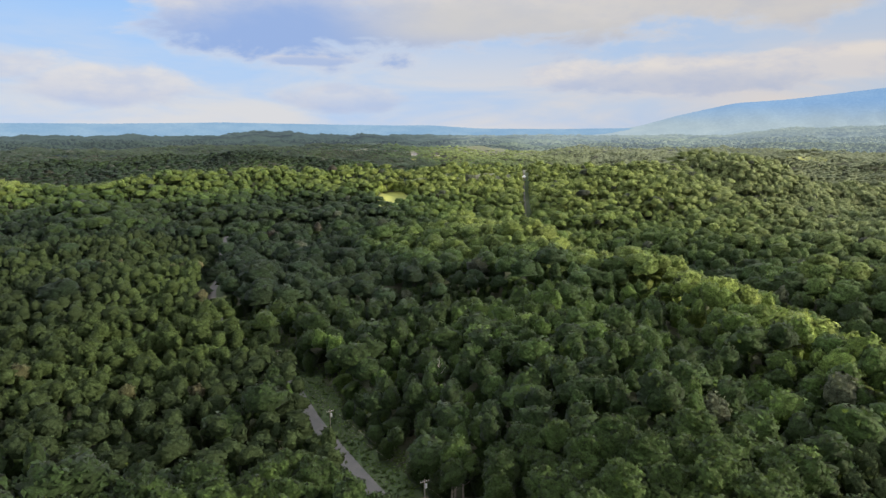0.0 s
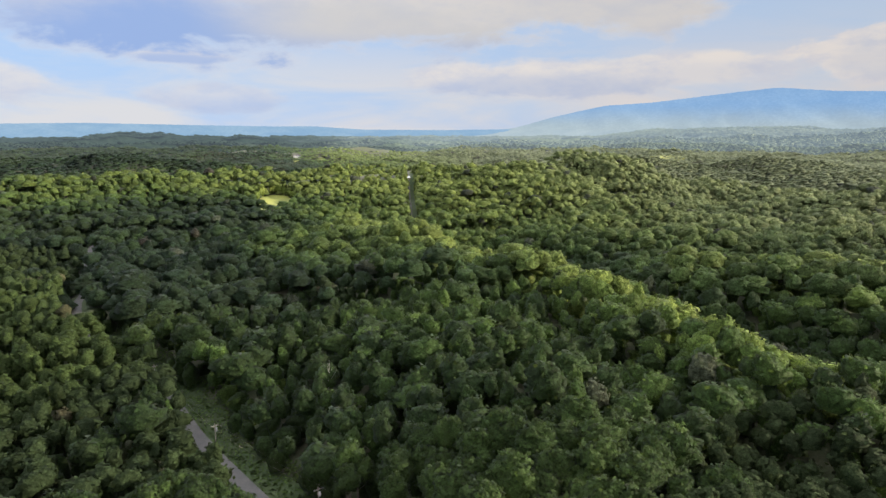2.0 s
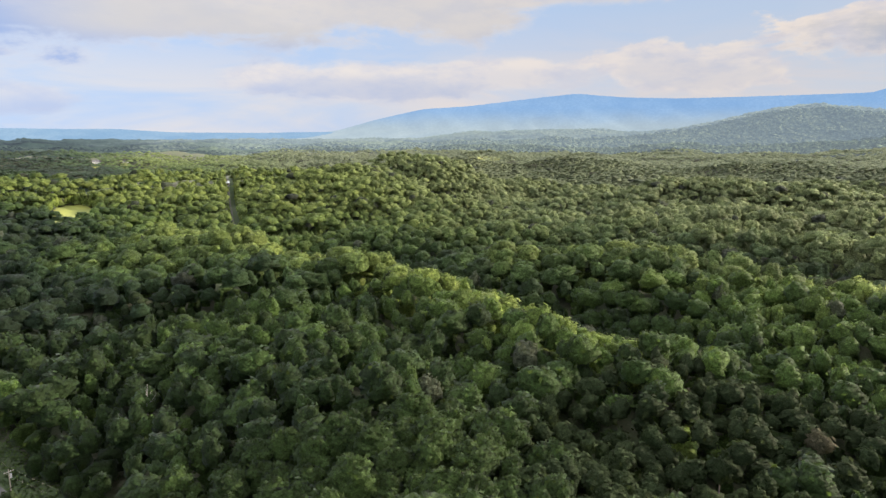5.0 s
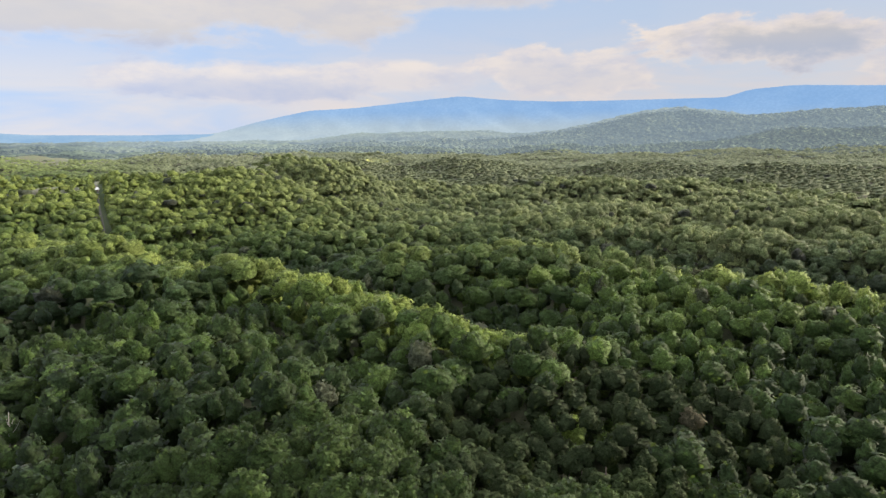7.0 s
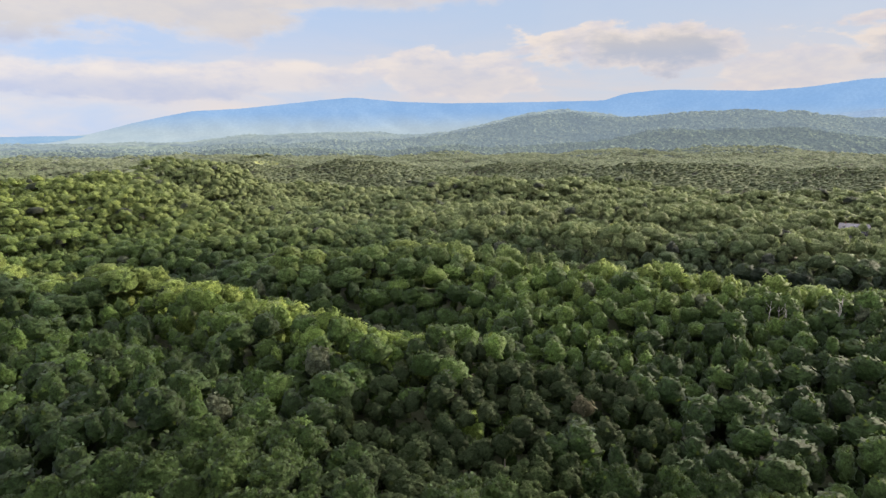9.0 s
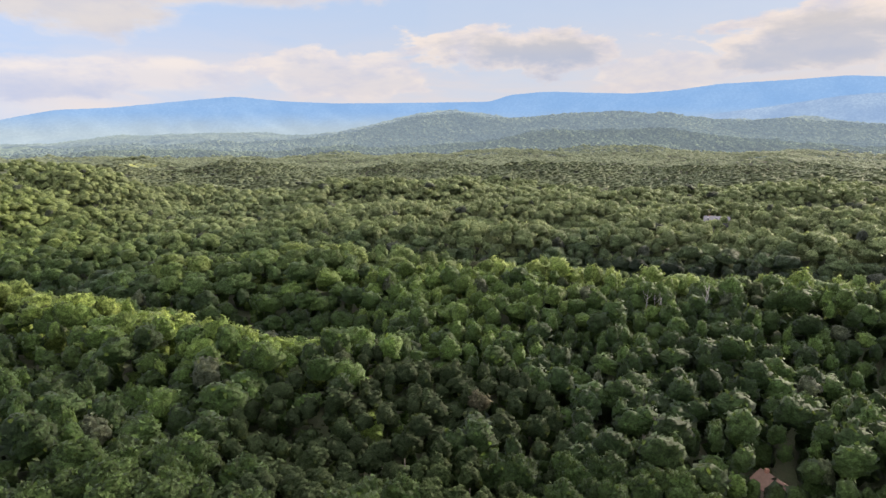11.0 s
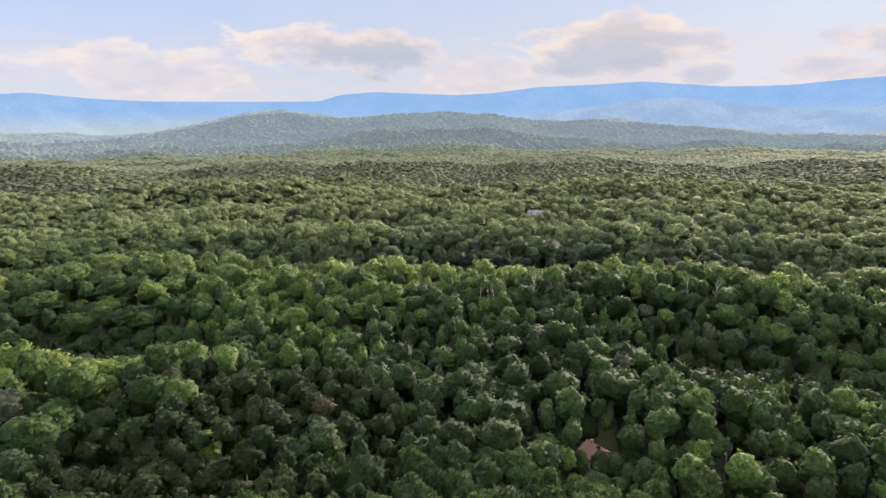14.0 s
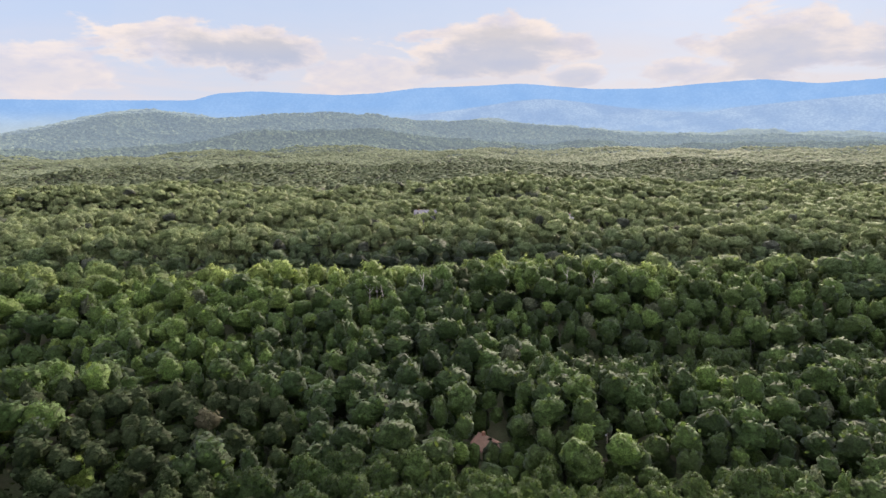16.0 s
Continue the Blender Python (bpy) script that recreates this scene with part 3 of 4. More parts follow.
def build_woods():
    sites = np.concatenate([scatter(275.0, 6.8, -40.0, 47.0), scatter(275.0, 5.6, 47.0, 122.0), scatter(560.0, 8.0, -40.0, 122.0, 275.0), scatter(905.0, 6.6, -40.0, 122.0, 560.0)])
    sites = sites[~in_pines(sites[:, 0], sites[:, 1])]
    grove = scatter(470.0, 5.0, -40.0, 122.0, 60.0)
    grove = grove[in_pines(grove[:, 0], grove[:, 1])]
    pine = np.arange(len(sites) + len(grove)) >= len(sites)
    sites = np.concatenate([sites, grove])
    r = np.hypot(sites[:, 0], sites[:, 1])
    # single trees nearest to the lane and the viewpoint
    order = np.argsort(r + np.where(r < 100, 1e4, 0))
    single = np.zeros(len(sites), bool)
    single[order[:340]] = True
    oak = [single_tree("oak_tree", k, False) for k in range(8)]
    pines = [single_tree("pine_tree", k, True) for k in range(4)]
    used = set()
    for i in np.where(single)[0]:
        kind = (pines if pine[i] else oak)
        src = kind[int(rng.randint(len(kind)))]
        x, y = sites[i]
        s = rng.uniform(0.78, 1.22) * (1.0 if y > x * 0.93 else 0.84)
        m = pose(x, y, ground_z(x, y), 0, 0, rng.uniform(0, 360))
        tall = (0.55 + 0.45 * s) * rng.uniform(0.92, 1.1)
        if src.name not in used:
            used.add(src.name)
            src.matrix_basis = m @ Matrix.Diagonal((s, s, tall, 1))
        else:
            ob = copy_thing(src, m)
            ob.scale = (s, s, tall)
    for src in oak + pines:
        if src.name not in used:
            for ch in list(src.children_recursive):
                bpy.data.objects.remove(ch)
            bpy.data.objects.remove(src)
    rest = ~single
    near = rest & (r < 275) & ((r >= 68) | (r < 45))
    midr = rest & ((r >= 275) & (r < 560) | (r < 68) & (r >= 45)) & ~pine
    far = rest & (r >= 560) & ~pine
    t1 = [broad_crown(100 + k, 11, 34, 110, 0.55, 8, 13, 4.3, 4.6, 12.6, heart=0.66) for k in range(12)]
    p1 = [broad_crown(140 + k, 8, 16, 70, 0.55, 6, 10, 2.7, 3.3, 11.8, heart=0.5, flat=2.4) for k in range(6)]
    t2 = [broad_crown(200 + k, 11, 0, 34, 0.78, 6, 10, 5.2, 4.8, 12.4, heart=0.6, low=-0.15) for k in range(14)]
    p2 = [broad_crown(160 + k, 6, 0, 8, 0.7, 4, 7, 2.7, 3.4, 12.0, heart=0.6, low=-0.1, flat=2.0) for k in range(8)]
    t3 = [broad_crown(260 + k, 7, 0, 5, 1.2, 3, 7, 4.8, 4.1, 12.8, heart=0.66, low=0.0) for k in range(14)]
    d = [broad_crown(300 + k, 5, 0, 0, 0.5, 2, 4, 5.6, 3.7, 12.9, heart=0.82, low=0.0) for k in range(12)]
    w = [broad_crown(380 + k, 4, 0, 0, 0.5, 1, 6, 6.2, 3.6, 12.8, heart=0.84, low=0.0) for k in range(10)]
    east = np.degrees(np.arctan2(sites[:, 0], sites[:, 1])) > 47
    t1e = [broad_crown(120 + k, 9, 26, 64, 0.5, 7, 10, 3.5, 4.3, 12.4, heart=0.66) for k in range(12)]
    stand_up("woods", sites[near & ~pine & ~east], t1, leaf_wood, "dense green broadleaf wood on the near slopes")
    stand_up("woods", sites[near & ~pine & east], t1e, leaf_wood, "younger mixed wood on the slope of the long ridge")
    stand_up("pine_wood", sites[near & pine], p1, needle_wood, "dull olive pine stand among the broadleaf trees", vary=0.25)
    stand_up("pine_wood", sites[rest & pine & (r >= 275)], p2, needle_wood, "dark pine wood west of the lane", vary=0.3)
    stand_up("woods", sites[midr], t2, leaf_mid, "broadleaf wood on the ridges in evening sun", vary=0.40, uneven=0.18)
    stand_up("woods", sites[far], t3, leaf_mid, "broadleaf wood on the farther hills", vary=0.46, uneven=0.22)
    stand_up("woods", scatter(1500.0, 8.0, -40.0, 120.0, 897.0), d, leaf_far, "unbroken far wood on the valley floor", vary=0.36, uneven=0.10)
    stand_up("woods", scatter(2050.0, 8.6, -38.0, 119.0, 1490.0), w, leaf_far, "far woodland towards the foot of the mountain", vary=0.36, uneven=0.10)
    low = [broad_crown(330 + k, 6, 0, 14, 0.75, 3, 6, 3.5, 4.4, 3.6, low=-0.55) for k in range(5)]
    shrubs = scatter(340.0, 7.6, -40.0, 122.0, 100.0)
    stand_up("undergrowth", shrubs, low, leaf_wood, "saplings and shrubs that fill the gaps between the trunks", vary=0.35)
    bush = [broad_crown(370 + k, 5, 0, 0, 0.7, 1, 5, 5.4, 6.0, 3.0, heart=0.8, low=-0.2) for k in range(5)]
    stand_up("undergrowth", scatter(880.0, 8.0, -40.0, 122.0, 335.0), bush, leaf_mid, "dense understorey of the farther woods", vary=0.3)
    g = np.random.RandomState(8)
    a, d2 = np.radians(g.uniform(80, 97, 40)), g.uniform(138, 160, 40)
    yard = np.stack([d2 * np.sin(a), d2 * np.cos(a)], 1)
    clear = (np.hypot(yard[:, 0] - 155.7, yard[:, 1] - 16.9) > 8) & (np.hypot(yard[:, 0] - 158.5, yard[:, 1] + 12.8) > 4)
    stand_up("undergrowth", yard[clear], low, leaf_wood, "shrubs and young trees in the shaded yard", vary=0.35)
    # leafy edges of the clearings
    hem = [broad_crown(350 + k, 7, 0, 24, 0.7, 4, 6, 3.2, 6.0, 6.2, low=-0.9) for k in range(4)]
    rim = []
    for mx, my, mw, ml in MEADOWS[:1]:
        n = int((mw + ml) * 0.9)
        a = -0.25 + np.arange(n // 2) * (np.pi + 0.5) / (n // 2)
        rim.append(np.stack([mx + (mw + 2) * np.cos(a), my + (ml + 3) * np.sin(a)], 1))
    for side in (-7.4, 7.4):
        s = np.arange(0, 1, 0.012)[:, None]
        for p, q in zip(CUT[0:3], CUT[1:4]):
            run = Vector((q[0] - p[0], q[1] - p[1])).normalized()
            rim.append(np.array(p) + (np.array(q) - np.array(p)) * s + np.array((run.y, -run.x)) * side + g.uniform(-0.8, 0.8, (len(s), 2)))
    stand_up("undergrowth", np.concatenate(rim), hem, leaf_wood, "leafy woodland edge along the clearings", vary=0.25)
    behind = scatter(260.0, 9.0, 122.0, 320.0)
    close = np.hypot(behind[:, 0], behind[:, 1]) < 45
    stand_up("woods", behind[close], t1, leaf_wood, "broadleaf wood below the viewpoint")
    stand_up("woods", behind[~close], t2, leaf_wood, "wood behind the viewpoint", vary=0.3)


def single_tree(name, seed, pine):
    top = new(name)
    if pine:
        v, puff, f = broad_crown(500 + seed, 10, 40, 620, 0.40, 10, 14, 3.1, 3.6, 11.6, heart=0.46, flat=2.6)
        mat, label = needle_near, "olive-brown pine with flat ragged tiers of needles"
    else:
        v, puff, f = broad_crown(400 + seed, 12, 90, 680, 0.38, 14, 22, 4.4, 4.8, 12.4, heart=0.66, low=-0.4)
        mat, label = leaf_near, "full green broadleaf tree in the closed wood"
    mesh_object("crown", v, f, mat, top, attrs=(("puff", "FLOAT_VECTOR", puff),))
    trunk_mesh("trunk", seed, 16.0, top, 5 if not pine else 0, 0.24)
    return tagged(top, label, "tree", "trees of the near wood")


build_woods()

# ---- far woods and mountains ----


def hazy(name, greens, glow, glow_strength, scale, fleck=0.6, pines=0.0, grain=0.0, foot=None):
    """Far wooded slopes, blue haze painted as emission; pines sets cloud shade painted over the west."""
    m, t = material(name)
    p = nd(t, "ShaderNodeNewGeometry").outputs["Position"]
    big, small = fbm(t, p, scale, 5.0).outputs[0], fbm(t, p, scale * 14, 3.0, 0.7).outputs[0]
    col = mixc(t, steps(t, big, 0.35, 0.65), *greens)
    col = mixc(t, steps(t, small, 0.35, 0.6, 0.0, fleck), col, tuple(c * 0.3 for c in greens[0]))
    # cloud shade over the west, painted as darker colour and weaker haze
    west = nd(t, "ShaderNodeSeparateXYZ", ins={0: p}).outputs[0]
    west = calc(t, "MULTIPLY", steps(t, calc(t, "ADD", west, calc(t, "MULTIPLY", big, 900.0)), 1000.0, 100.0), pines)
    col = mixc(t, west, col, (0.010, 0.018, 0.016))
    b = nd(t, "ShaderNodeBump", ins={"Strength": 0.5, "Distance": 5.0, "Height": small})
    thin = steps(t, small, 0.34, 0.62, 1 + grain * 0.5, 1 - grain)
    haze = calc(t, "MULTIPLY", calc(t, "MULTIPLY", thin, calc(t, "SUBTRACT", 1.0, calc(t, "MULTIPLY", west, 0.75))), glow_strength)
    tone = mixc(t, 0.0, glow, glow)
    # paler haze painted over the lower slopes
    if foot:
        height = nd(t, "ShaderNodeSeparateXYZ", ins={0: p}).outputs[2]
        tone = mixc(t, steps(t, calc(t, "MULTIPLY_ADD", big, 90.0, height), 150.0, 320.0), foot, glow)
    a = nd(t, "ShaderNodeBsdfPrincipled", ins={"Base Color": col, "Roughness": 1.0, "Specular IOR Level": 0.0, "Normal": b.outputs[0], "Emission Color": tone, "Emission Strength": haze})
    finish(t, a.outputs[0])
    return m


# emission carries the painted haze, stronger towards the mountain
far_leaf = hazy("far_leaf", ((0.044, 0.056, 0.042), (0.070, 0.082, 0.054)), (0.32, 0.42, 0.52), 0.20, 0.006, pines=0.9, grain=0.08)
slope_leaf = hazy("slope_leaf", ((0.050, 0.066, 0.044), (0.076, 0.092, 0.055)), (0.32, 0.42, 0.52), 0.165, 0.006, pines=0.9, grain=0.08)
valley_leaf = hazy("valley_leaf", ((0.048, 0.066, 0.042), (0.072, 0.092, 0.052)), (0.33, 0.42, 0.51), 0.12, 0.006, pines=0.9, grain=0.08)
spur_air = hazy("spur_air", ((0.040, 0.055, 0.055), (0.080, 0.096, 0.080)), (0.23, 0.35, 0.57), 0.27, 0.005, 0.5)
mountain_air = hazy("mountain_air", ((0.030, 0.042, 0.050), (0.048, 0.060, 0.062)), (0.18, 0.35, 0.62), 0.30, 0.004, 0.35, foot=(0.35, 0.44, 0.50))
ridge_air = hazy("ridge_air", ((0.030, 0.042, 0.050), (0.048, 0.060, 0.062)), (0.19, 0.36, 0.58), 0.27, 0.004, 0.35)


def far_woods(name, label, r0, r1, step, mat):
    radii = np.append(r0 * np.exp(np.arange(0, math.log(r1 / r0), step)), r1)
    az = np.radians(np.arange(-42, 122, 0.2))
    R, A = np.meshgrid(radii, az, indexing="ij")
    g = np.random.RandomState(5)
    inner = ((R > r0 * 1.001) & (R < r1 * 0.999))
    R = R * (1 + g.uniform(-0.002, 0.002, R.shape) * inner)
    A = A + np.radians(g.uniform(-0.07, 0.07, A.shape)) * inner
    x, y = R * np.sin(A), R * np.cos(A)
    z = land(x, y) + 9 * swell((R - 2000) / 140) + g.uniform(-4.0, 4.0, R.shape) * inner
    ob = mesh_object(name, np.stack([x, y, z], -1).reshape(-1, 3), grid_faces(len(radii), len(az))[:, ::-1], mat)
    tagged(ob, label, "woods", kind="stuff")


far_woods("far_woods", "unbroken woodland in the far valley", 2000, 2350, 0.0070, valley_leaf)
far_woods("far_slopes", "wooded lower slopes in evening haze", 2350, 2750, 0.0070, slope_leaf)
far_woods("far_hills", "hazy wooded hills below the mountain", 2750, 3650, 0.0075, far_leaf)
valley_crowns = [broad_crown(420 + k, 4, 0, 0, 0.5, 2, 4, 9.0, 4.2, 12.4, heart=0.84, low=0.0) for k in range(8)]
hill_crowns = [broad_crown(440 + k, 4, 0, 0, 0.5, 1, 5, 11.0, 4.6, 12.4, heart=0.84, low=0.0) for k in range(8)]
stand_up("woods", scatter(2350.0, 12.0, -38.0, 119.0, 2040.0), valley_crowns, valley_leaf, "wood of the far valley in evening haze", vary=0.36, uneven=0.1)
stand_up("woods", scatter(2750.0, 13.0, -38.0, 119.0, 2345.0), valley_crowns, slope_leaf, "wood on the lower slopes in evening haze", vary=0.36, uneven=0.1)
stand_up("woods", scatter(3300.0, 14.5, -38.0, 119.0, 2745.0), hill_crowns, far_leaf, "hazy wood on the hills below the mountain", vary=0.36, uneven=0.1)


def mountain(name, label, dist, depth, profile, foot, seed, mat):
    """A long range: crest heights in degrees over azimuth, falling to its foot towards the viewer."""
    a0, a1 = profile[0][0], profile[-1][0]
    az = np.arange(a0, a1, 0.18)
    crest = np.interp(az, [p[0] for p in profile], [p[1] for p in profile])
    k = np.hanning(13)
    k /= k.sum()
    crest = np.convolve(np.pad(crest, 6, mode="edge"), k, "valid")
    g = np.random.RandomState(seed)
    rows = 46
    f = np.linspace(0, 1, rows)[:, None]
    R = dist - depth * (1 - f) + 0 * az[None]
    A = np.radians(az)[None] + 0 * f
    x, y = R * np.sin(A), R * np.cos(A)
    top = EYE + dist * np.tan(np.radians(crest))[None]
    gully = waves(x, y, 700.0, seed) * 0.06 + waves(x, y, 260.0, seed + 1) * 0.03
    shape = np.clip(f ** 1.25 + gully * np.sin(np.pi * f), 0, 1.0)
    z = foot + (top - foot) * shape + g.uniform(-1.0, 1.0, R.shape)
    ob = mesh_object(name, np.stack([x, y, z], -1).reshape(-1, 3), grid_faces(rows, len(az))[:, ::-1], mat)
    tagged(ob, label, "mountain", kind="structure")


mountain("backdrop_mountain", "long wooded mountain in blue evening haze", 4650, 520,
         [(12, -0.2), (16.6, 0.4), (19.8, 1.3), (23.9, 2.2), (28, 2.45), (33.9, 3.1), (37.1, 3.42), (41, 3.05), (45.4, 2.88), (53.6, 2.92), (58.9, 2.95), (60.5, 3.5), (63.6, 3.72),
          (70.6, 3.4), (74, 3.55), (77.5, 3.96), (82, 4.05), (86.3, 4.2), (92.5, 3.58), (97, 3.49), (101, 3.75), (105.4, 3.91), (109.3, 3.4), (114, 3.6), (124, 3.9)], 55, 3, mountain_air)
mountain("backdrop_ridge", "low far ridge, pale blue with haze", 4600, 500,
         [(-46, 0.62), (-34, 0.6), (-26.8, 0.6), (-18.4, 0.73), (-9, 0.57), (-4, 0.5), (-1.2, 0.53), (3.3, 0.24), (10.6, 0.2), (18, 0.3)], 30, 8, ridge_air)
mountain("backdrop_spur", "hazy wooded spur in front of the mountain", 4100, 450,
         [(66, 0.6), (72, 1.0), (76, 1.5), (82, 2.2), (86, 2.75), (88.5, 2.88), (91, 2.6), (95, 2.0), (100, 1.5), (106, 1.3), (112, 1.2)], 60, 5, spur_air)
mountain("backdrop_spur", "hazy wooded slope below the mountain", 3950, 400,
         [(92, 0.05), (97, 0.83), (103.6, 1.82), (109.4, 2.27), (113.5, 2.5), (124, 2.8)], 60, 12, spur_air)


# ---- clearings ----


def meadow(mx, my, mw, ml, seed):
    rings, around = 9, 40
    g = np.random.RandomState(seed)
    edge = 1 + 0.06 * np.sin(np.arange(around) * 0.9) + g.uniform(-0.04, 0.04, around)
    v = []
    for i in range(rings):
        a = 2 * np.pi * np.arange(around) / around
        x, y = mx + mw * 1.06 * edge * np.cos(a) * (i + 0.02) / (rings - 1), my + ml * 1.06 * edge * np.sin(a) * (i + 0.02) / (rings - 1)
        v.append(np.stack([x, y, land(x, y) + 1.2], 1))
    ob = mesh_object("meadow", np.concatenate(v), grid_faces(rings, around, True), meadow_grass)
    tagged(ob, "sunlit mown meadow in a gap of the wood", "meadow", kind="structure")


for k, field in enumerate(MEADOWS):
    meadow(*field, 4 + k)

strip("driveway", [(160.5, 11.0), (161.0, 3.7), (156.5, -9.8), (164.5, -36.8)], -1.5, 1.5, 0.5, bare_soil, "pale gravel drive in a shaded clearing")

strip("bare_bank", [(6, 102), (0, 112), (-12, 132)], 6.8, 8.8, 0.45, bare_soil, "bare reddish soil bank beside the lane", ragged=1.4)



def rough_grass():
    """Tufts and weeds on the verge of the lane."""
    g = np.random.RandomState(12)
    v = []
    for (ax, ay), (bx, by) in zip(LANE, LANE[1:]):
        if by > 300:
            break
        n = int(math.hypot(bx - ax, by - ay) * 36)
        s, off = g.uniform(0, 1, n), np.where(g.uniform(0, 1, n) < 0.2, g.uniform(-5.5, -2.2, n), g.uniform(2.2, 15.0, n))
        d = Vector((bx - ax, by - ay)).normalized()
        v.append(np.stack([ax + (bx - ax) * s + d.y * off, ay + (by - ay) * s - d.x * off], 1))
    p = np.concatenate(v)
    p = np.column_stack([p, land(p[:, 0], p[:, 1]) + 0.35])
    up = unit(g.normal(0, 0.5, (len(p), 3)) + np.array([0, 0, 0.6]))
    q = cards(g, p, up, g.uniform(0.25, 0.75, len(p)))
    ob = mesh_object("rough_grass", q, quads(len(p)), leaf_wood, attrs=(("puff", "FLOAT_VECTOR", np.tile((0.0, 0.0, 1.0), (len(q), 1))), ("leaf_tone", "FLOAT", np.repeat(g.uniform(0.05, 0.35, len(p)), 4))))
    tagged(ob, "rough grass and weeds on the verge of the lane", "grass", kind="stuff")


rough_grass()

# ---- houses, poles, dead trees ----
paint_grey = surface("grey_siding", (0.13, 0.13, 0.145), (0.17, 0.168, 0.18), 0.6, 0.7, 0.2)
paint_white = surface("white_siding", (0.74, 0.73, 0.70), (0.66, 0.65, 0.62), 0.5, 0.6, 0.15)
paint_tan = surface("tan_siding", (0.34, 0.27, 0.21), (0.40, 0.32, 0.25), 0.6, 0.7, 0.2)
shingle_brown = surface("brown_shingle", (0.115, 0.072, 0.054), (0.15, 0.094, 0.070), 0.9, 0.9, 0.5)
shingle_grey = surface("grey_shingle", (0.11, 0.108, 0.12), (0.15, 0.146, 0.155), 0.8, 0.9, 0.5)
metal_roof = surface("pale_metal_roof", (0.50, 0.51, 0.52), (0.44, 0.45, 0.46), 0.4, 0.35, 0.1, metal=0.4)
brick_red = surface("chimney_brick", (0.26, 0.13, 0.09), (0.32, 0.17, 0.12), 2.0, 0.9, 0.6)
weathered = surface("weathered_pole", (0.21, 0.18, 0.15), (0.29, 0.26, 0.22), 2.0, 0.9, 0.5)
enamel = surface("pale_grey_enamel", (0.44, 0.45, 0.45), (0.36, 0.37, 0.37), 1.5, 0.4, 0.1)
dead_wood = surface("dead_grey_wood", (0.20, 0.185, 0.165), (0.27, 0.255, 0.235), 1.2, 0.9, 0.5)


def glass_material():
    m, t = material("window_glass")
    finish(t, nd(t, "ShaderNodeBsdfPrincipled", ins={"Base Color": (0.03, 0.035, 0.04, 1), "Roughness": 0.08, "Specular IOR Level": 0.7}).outputs[0])
    return m


glass = glass_material()


def part(name, bm, mat, parent, label=""):
    """Links a bmesh as one mesh object under a thing or part."""
    me = bpy.data.meshes.new(name)
    bm.to_mesh(me)
    bm.free()
    me.materials.append(mat)
    ob = new(name, me)
    ob.parent = parent
    return tagged(ob, label) if label else ob


def box(x0, x1, y0, y1, z0, z1, bevel=0.0):
    bm = bmesh.new()
    bmesh.ops.create_cube(bm, size=1.0)
    for v in bm.verts:
        v.co = Vector((x0 + (v.co.x + 0.5) * (x1 - x0), y0 + (v.co.y + 0.5) * (y1 - y0), z0 + (v.co.z + 0.5) * (z1 - z0)))
    if bevel:
        bmesh.ops.bevel(bm, geom=bm.edges[:], offset=bevel, segments=1, affect="EDGES")
    return bm


def gable_body(w, d, h, rise):
    """Walls with gable ends along x."""
    bm = bmesh.new()
    ends = []
    for x in (-w / 2, w / 2):
        ends.append([bm.verts.new((x, y, z)) for y, z in ((-d / 2, -2.5), (d / 2, -2.5), (d / 2, h), (0, h + rise), (-d / 2, h))])
    bm.faces.new(ends[0][::-1])
    bm.faces.new(ends[1])
    for i in (0, 1, 2, 3, 4):
        j = (i + 1) % 5
        bm.faces.new((ends[0][i], ends[0][j], ends[1][j], ends[1][i]))
    bmesh.ops.recalc_face_normals(bm, faces=bm.faces[:])
    return bm


def roof_slab(w, d, h, rise, side, over=0.5, thick=0.22):
    bm = bmesh.new()
    slope = rise / (d / 2)
    eave = (d / 2 + over) * side
    pts = ((0.0, h + rise + 0.02), (eave, h + rise + 0.02 - slope * (d / 2 + over)))
    vs = []
    for x in (-w / 2 - over, w / 2 + over):
        vs.append([bm.verts.new((x, pts[0][0], pts[0][1])), bm.verts.new((x, pts[1][0], pts[1][1])), bm.verts.new((x, pts[1][0], pts[1][1] + thick)), bm.verts.new((x, pts[0][0], pts[0][1] + thick))])
    bm.faces.new(vs[0])
    bm.faces.new(vs[1][::-1])
    for i in range(4):
        j = (i + 1) % 4
        bm.faces.new((vs[0][i], vs[1][i], vs[1][j], vs[0][j]))
    bmesh.ops.recalc_face_normals(bm, faces=bm.faces[:])
    return bm


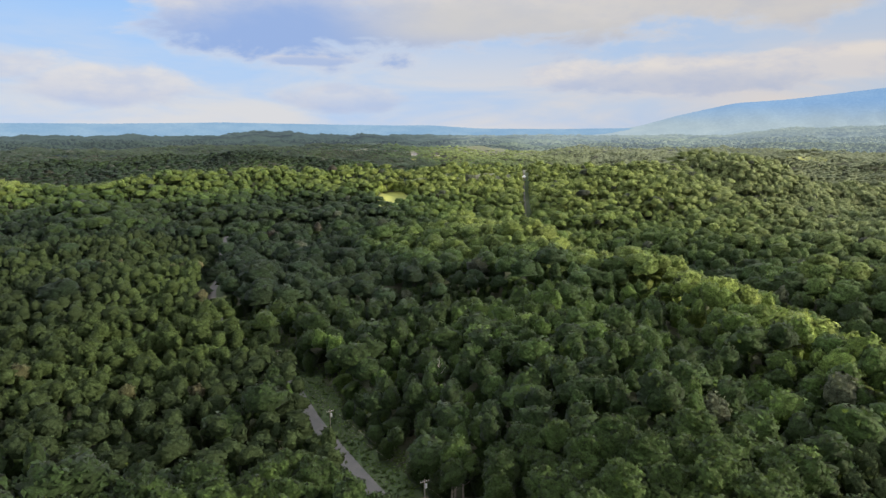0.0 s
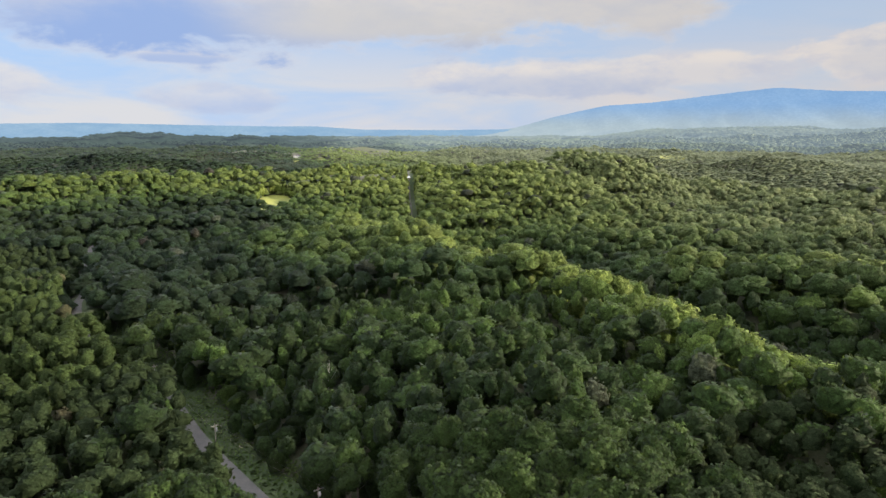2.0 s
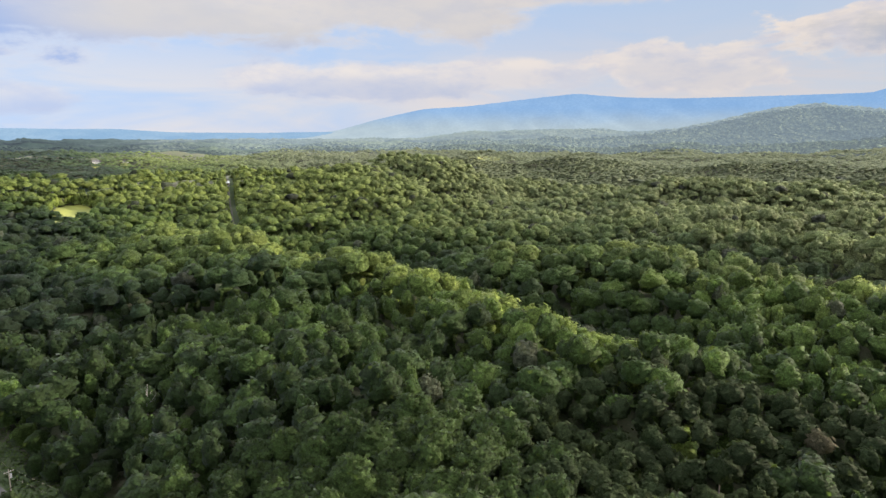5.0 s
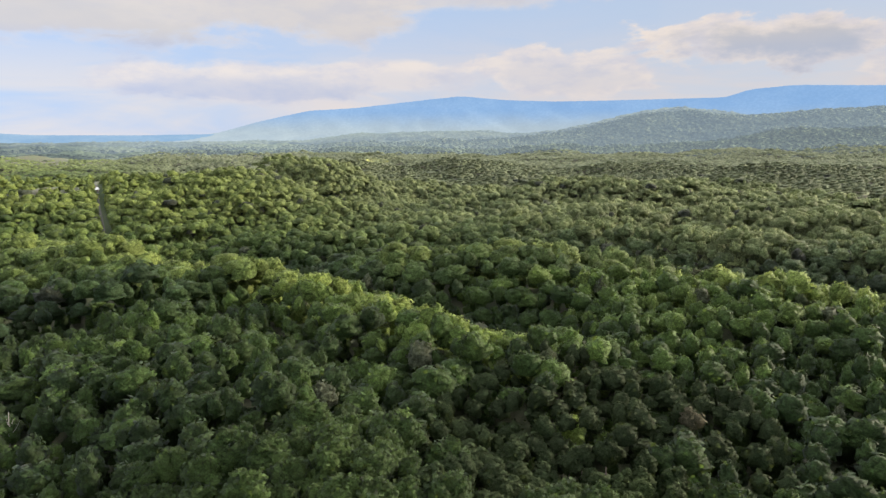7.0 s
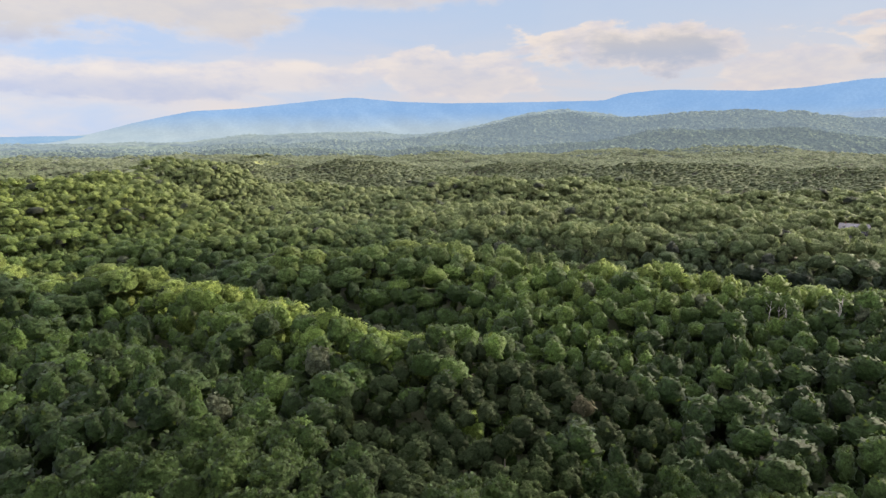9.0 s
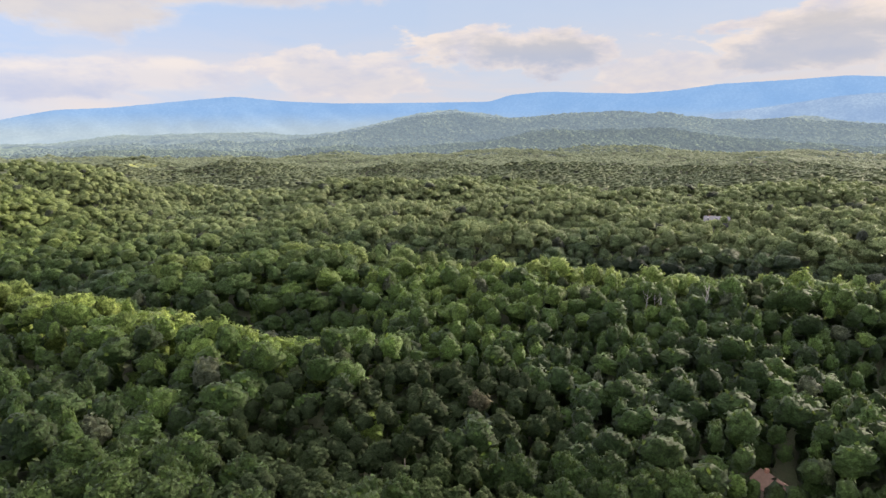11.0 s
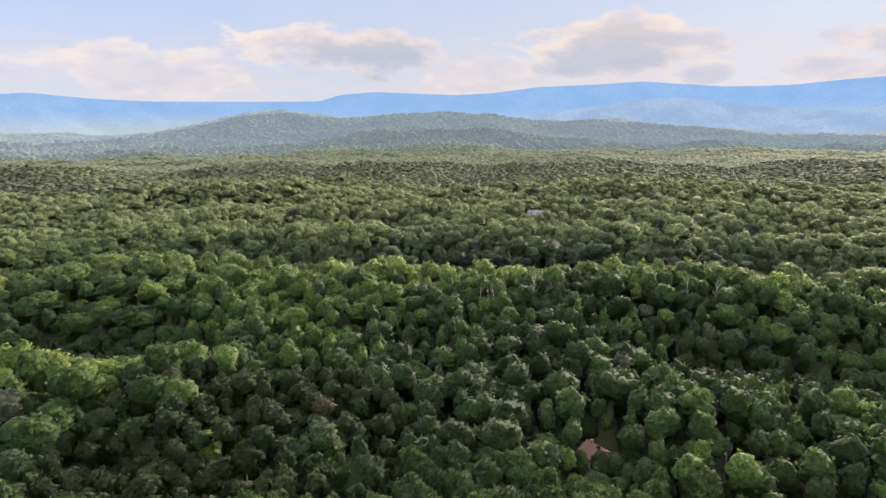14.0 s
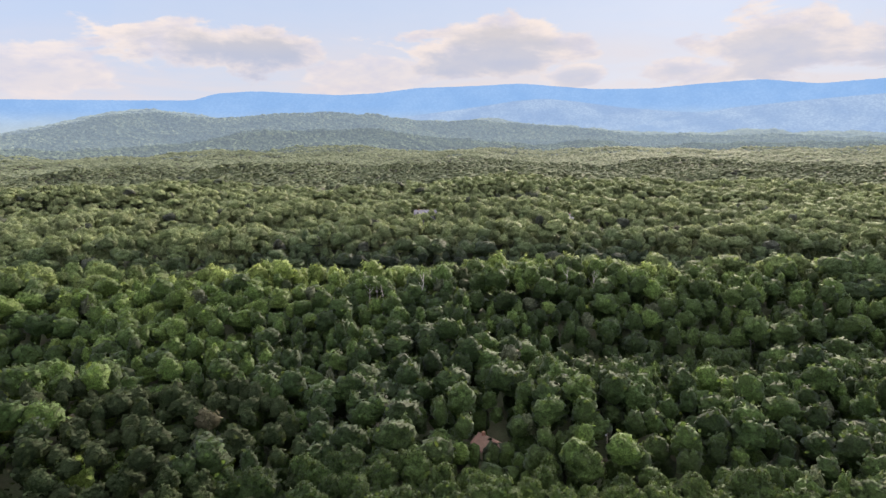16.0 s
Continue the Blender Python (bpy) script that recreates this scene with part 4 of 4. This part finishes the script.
def house(name, x, y, turn, w, d, h, rise, wall, cover, label, storeys=1, wing=None, chimney=True, dormers=0):
    top = new(name)
    top.matrix_basis = pose(x, y, ground_z(x, y), 0, 0, turn)
    part("wall", gable_body(w, d, h, rise), wall, top)
    for side in (-1, 1):
        part("roof", roof_slab(w, d, h, rise, side), cover, top)
    n = max(2, int(w / 3.2))
    for s in range(storeys):
        for face in (-1, 1):
            for i in range(n):
                cx, cz = -w / 2 + (i + 0.5) * w / n, 1.0 + s * 2.8
                if s == 0 and i == n // 2:
                    part("door", box(cx - 0.5, cx + 0.5, face * d / 2 - 0.06, face * d / 2 + 0.06, 0.1, 2.15, 0.02), paint_white, top)
                    continue
                fr = part("window", box(cx - 0.6, cx + 0.6, face * d / 2 - 0.07, face * d / 2 + 0.07, cz, cz + 1.4, 0.02), paint_white, top)
                part("pane", box(cx - 0.5, cx + 0.5, face * d / 2 - 0.09, face * d / 2 + 0.09, cz + 0.1, cz + 1.3), glass, fr)
    if chimney:
        part("chimney", box(w * 0.28, w * 0.28 + 0.8, -0.4, 0.4, h * 0.5, h + rise + 1.0, 0.03), brick_red, top)
    for k in range(dormers):
        cx = -w / 2 + (k + 0.5) * w / dormers
        dm = part("dormer", gable_body(2.4, 2.0, 1.0, 0.8), wall, top)
        dm.matrix_basis = pose(cx, d * 0.28, h + rise * 0.25, 0, 0, 90)
    if wing:
        ww, wd, wh, wr, wx, wy = wing
        body = part("wing", gable_body(ww, wd, wh, wr), wall, top)
        body.matrix_basis = pose(wx, wy, 0, 0, 0, 90)
        for side in (-1, 1):
            r = part("wing_roof", roof_slab(ww, wd, wh, wr, side), cover, body)
    return tagged(top, label, "house")


house("house", 155.7, 16.9, 50, 8.4, 6.4, 2.8, 2.1, paint_tan, shingle_brown, "low house with a reddish-brown shingle roof among trees")
house("house", 546, 117, 98, 19.0, 9.0, 5.6, 3.6, paint_grey, shingle_grey, "large two-storey grey house rising out of the wood", 2, (8.0, 7.0, 5.6, 3.0, -4.0, 5.0), True, 3)
house("house", 558, -3, -80, 14.0, 8.0, 3.0, 2.0, paint_white, shingle_grey, "long low pale house half hidden by trees")
house("house", 556, -29, 80, 7.0, 5.5, 3.2, 1.8, paint_white, metal_roof, "small pale building with a bright metal roof")
house("house", -75, 1691, 8, 15.0, 9.0, 5.4, 3.0, paint_white, shingle_grey, "pale two-storey farmhouse in a far clearing", 2)
house("house", -15, 1695, -12, 13.0, 8.0, 3.4, 2.6, paint_white, shingle_grey, "pale bungalow in a far clearing")
house("house", 96, 799, 5, 11.0, 8.0, 3.0, 2.2, paint_tan, metal_roof, "pale tan house at the end of the straight road")


def utility_pole(x, y, turn, height=9.6, can=True):
    top = new("utility_pole")
    top.matrix_basis = pose(x, y, ground_z(x, y), 0, 0, turn)
    v, f = tube([(0, 0, -1.0), (0, 0, height * 0.5), (0, 0, height)], (0.17, 0.15, 0.12), 8)
    mesh_object("pole", v, np.array(f), weathered, top)
    part("crossarm", box(-1.05, 1.05, -0.05, 0.05, height - 0.72, height - 0.6, 0.012), weathered, top)
    for k in (-0.95, -0.4, 0.4, 0.95):
        v, f = tube([(k, 0, height - 0.6), (k, 0, height - 0.5), (k, 0, height - 0.38)], (0.05, 0.08, 0.04), 6)
        mesh_object("insulator", v, np.array(f), enamel, top)
    if can:
        v, f = tube([(0.34, 0, height - 2.3), (0.34, 0, height - 2.2), (0.34, 0, height - 1.3), (0.34, 0, height - 1.2)], (0.12, 0.26, 0.26, 0.14), 10)
        mesh_object("transformer", v, np.array(f), enamel, top, attrs=())
        part("bracket", box(0.1, 0.3, -0.05, 0.05, height - 1.9, height - 1.7), enamel, top)
    return tagged(top, "weathered wooden utility pole with crossarm and pale fittings", "utility pole", "poles beside the lane")


POLES = [(-58, 214, 30), (-31, 165, 32), (-4, 128, 30), (24, 88, 30)]
for x, y, turn in POLES:
    utility_pole(x, y, turn)
utility_pole(158.5, -12.8, 70)


def wire(a, b, off, height=9.2, sag=0.7):
    """A sagging line between two poles."""
    pts = []
    d = Vector((b[1] - a[1], a[0] - b[0], 0)).normalized() * off
    for i in range(13):
        s = i / 12
        x, y = a[0] + (b[0] - a[0]) * s + d.x, a[1] + (b[1] - a[1]) * s + d.y
        z = (ground_z(a[0], a[1]) * (1 - s) + ground_z(b[0], b[1]) * s) + height - sag * 4 * s * (1 - s)
        pts.append((x, y, z))
    v, f = tube(pts, [0.011] * 13, 4)
    ob = mesh_object("power_line", v, np.array(f), weathered)
    tagged(ob, "thin grey power line strung between poles", "power line", "power lines")


for a, b in zip(POLES, POLES[1:]):
    wire(a, b, 0.95)
    wire(a, b, -0.95)


def dead_tree(x, y, height, seed):
    """A bare, forked trunk with broken limbs."""
    g = random.Random(seed)
    top = new("dead_tree")
    top.matrix_basis = pose(x, y, ground_z(x, y), g.uniform(-4, 4), g.uniform(-4, 4), g.uniform(0, 360))
    v, f = tube([(0, 0, -0.5), (0.1, 0.05, height * 0.4), (0.25, 0.1, height * 0.75), (0.2, 0.2, height)], (0.26, 0.2, 0.12, 0.04), 7)
    mesh_object("trunk", v, np.array(f), dead_wood, top)
    for k in range(9):
        a, z, l = g.uniform(0, 6.28), height * g.uniform(0.4, 0.92), g.uniform(1.2, 3.4)
        dx, dy = math.cos(a), math.sin(a)
        v, f = tube([(0.15, 0.08, z), (dx * l * 0.5, dy * l * 0.5, z + l * 0.5), (dx * l * 0.8, dy * l * 0.9, z + l * 1.2)], (0.09, 0.06, 0.015), 5)
        mesh_object("limb", v, np.array(f), dead_wood, top)
    return tagged(top, "bare dead tree with pale grey limbs", "tree", "dead trees")


for k, (x, y) in enumerate([(216.8, 63.8), (213.5, 67.7), (220.6, 49.3), (242.7, -12.3), (238.0, -1.7), (214.0, 62.6), (220.8, 48.1), (-2.1, 174.0), (227.6, -66.1)]):
    dead_tree(x, y, 18.0 + (k * 7 % 5) * 0.9, k)
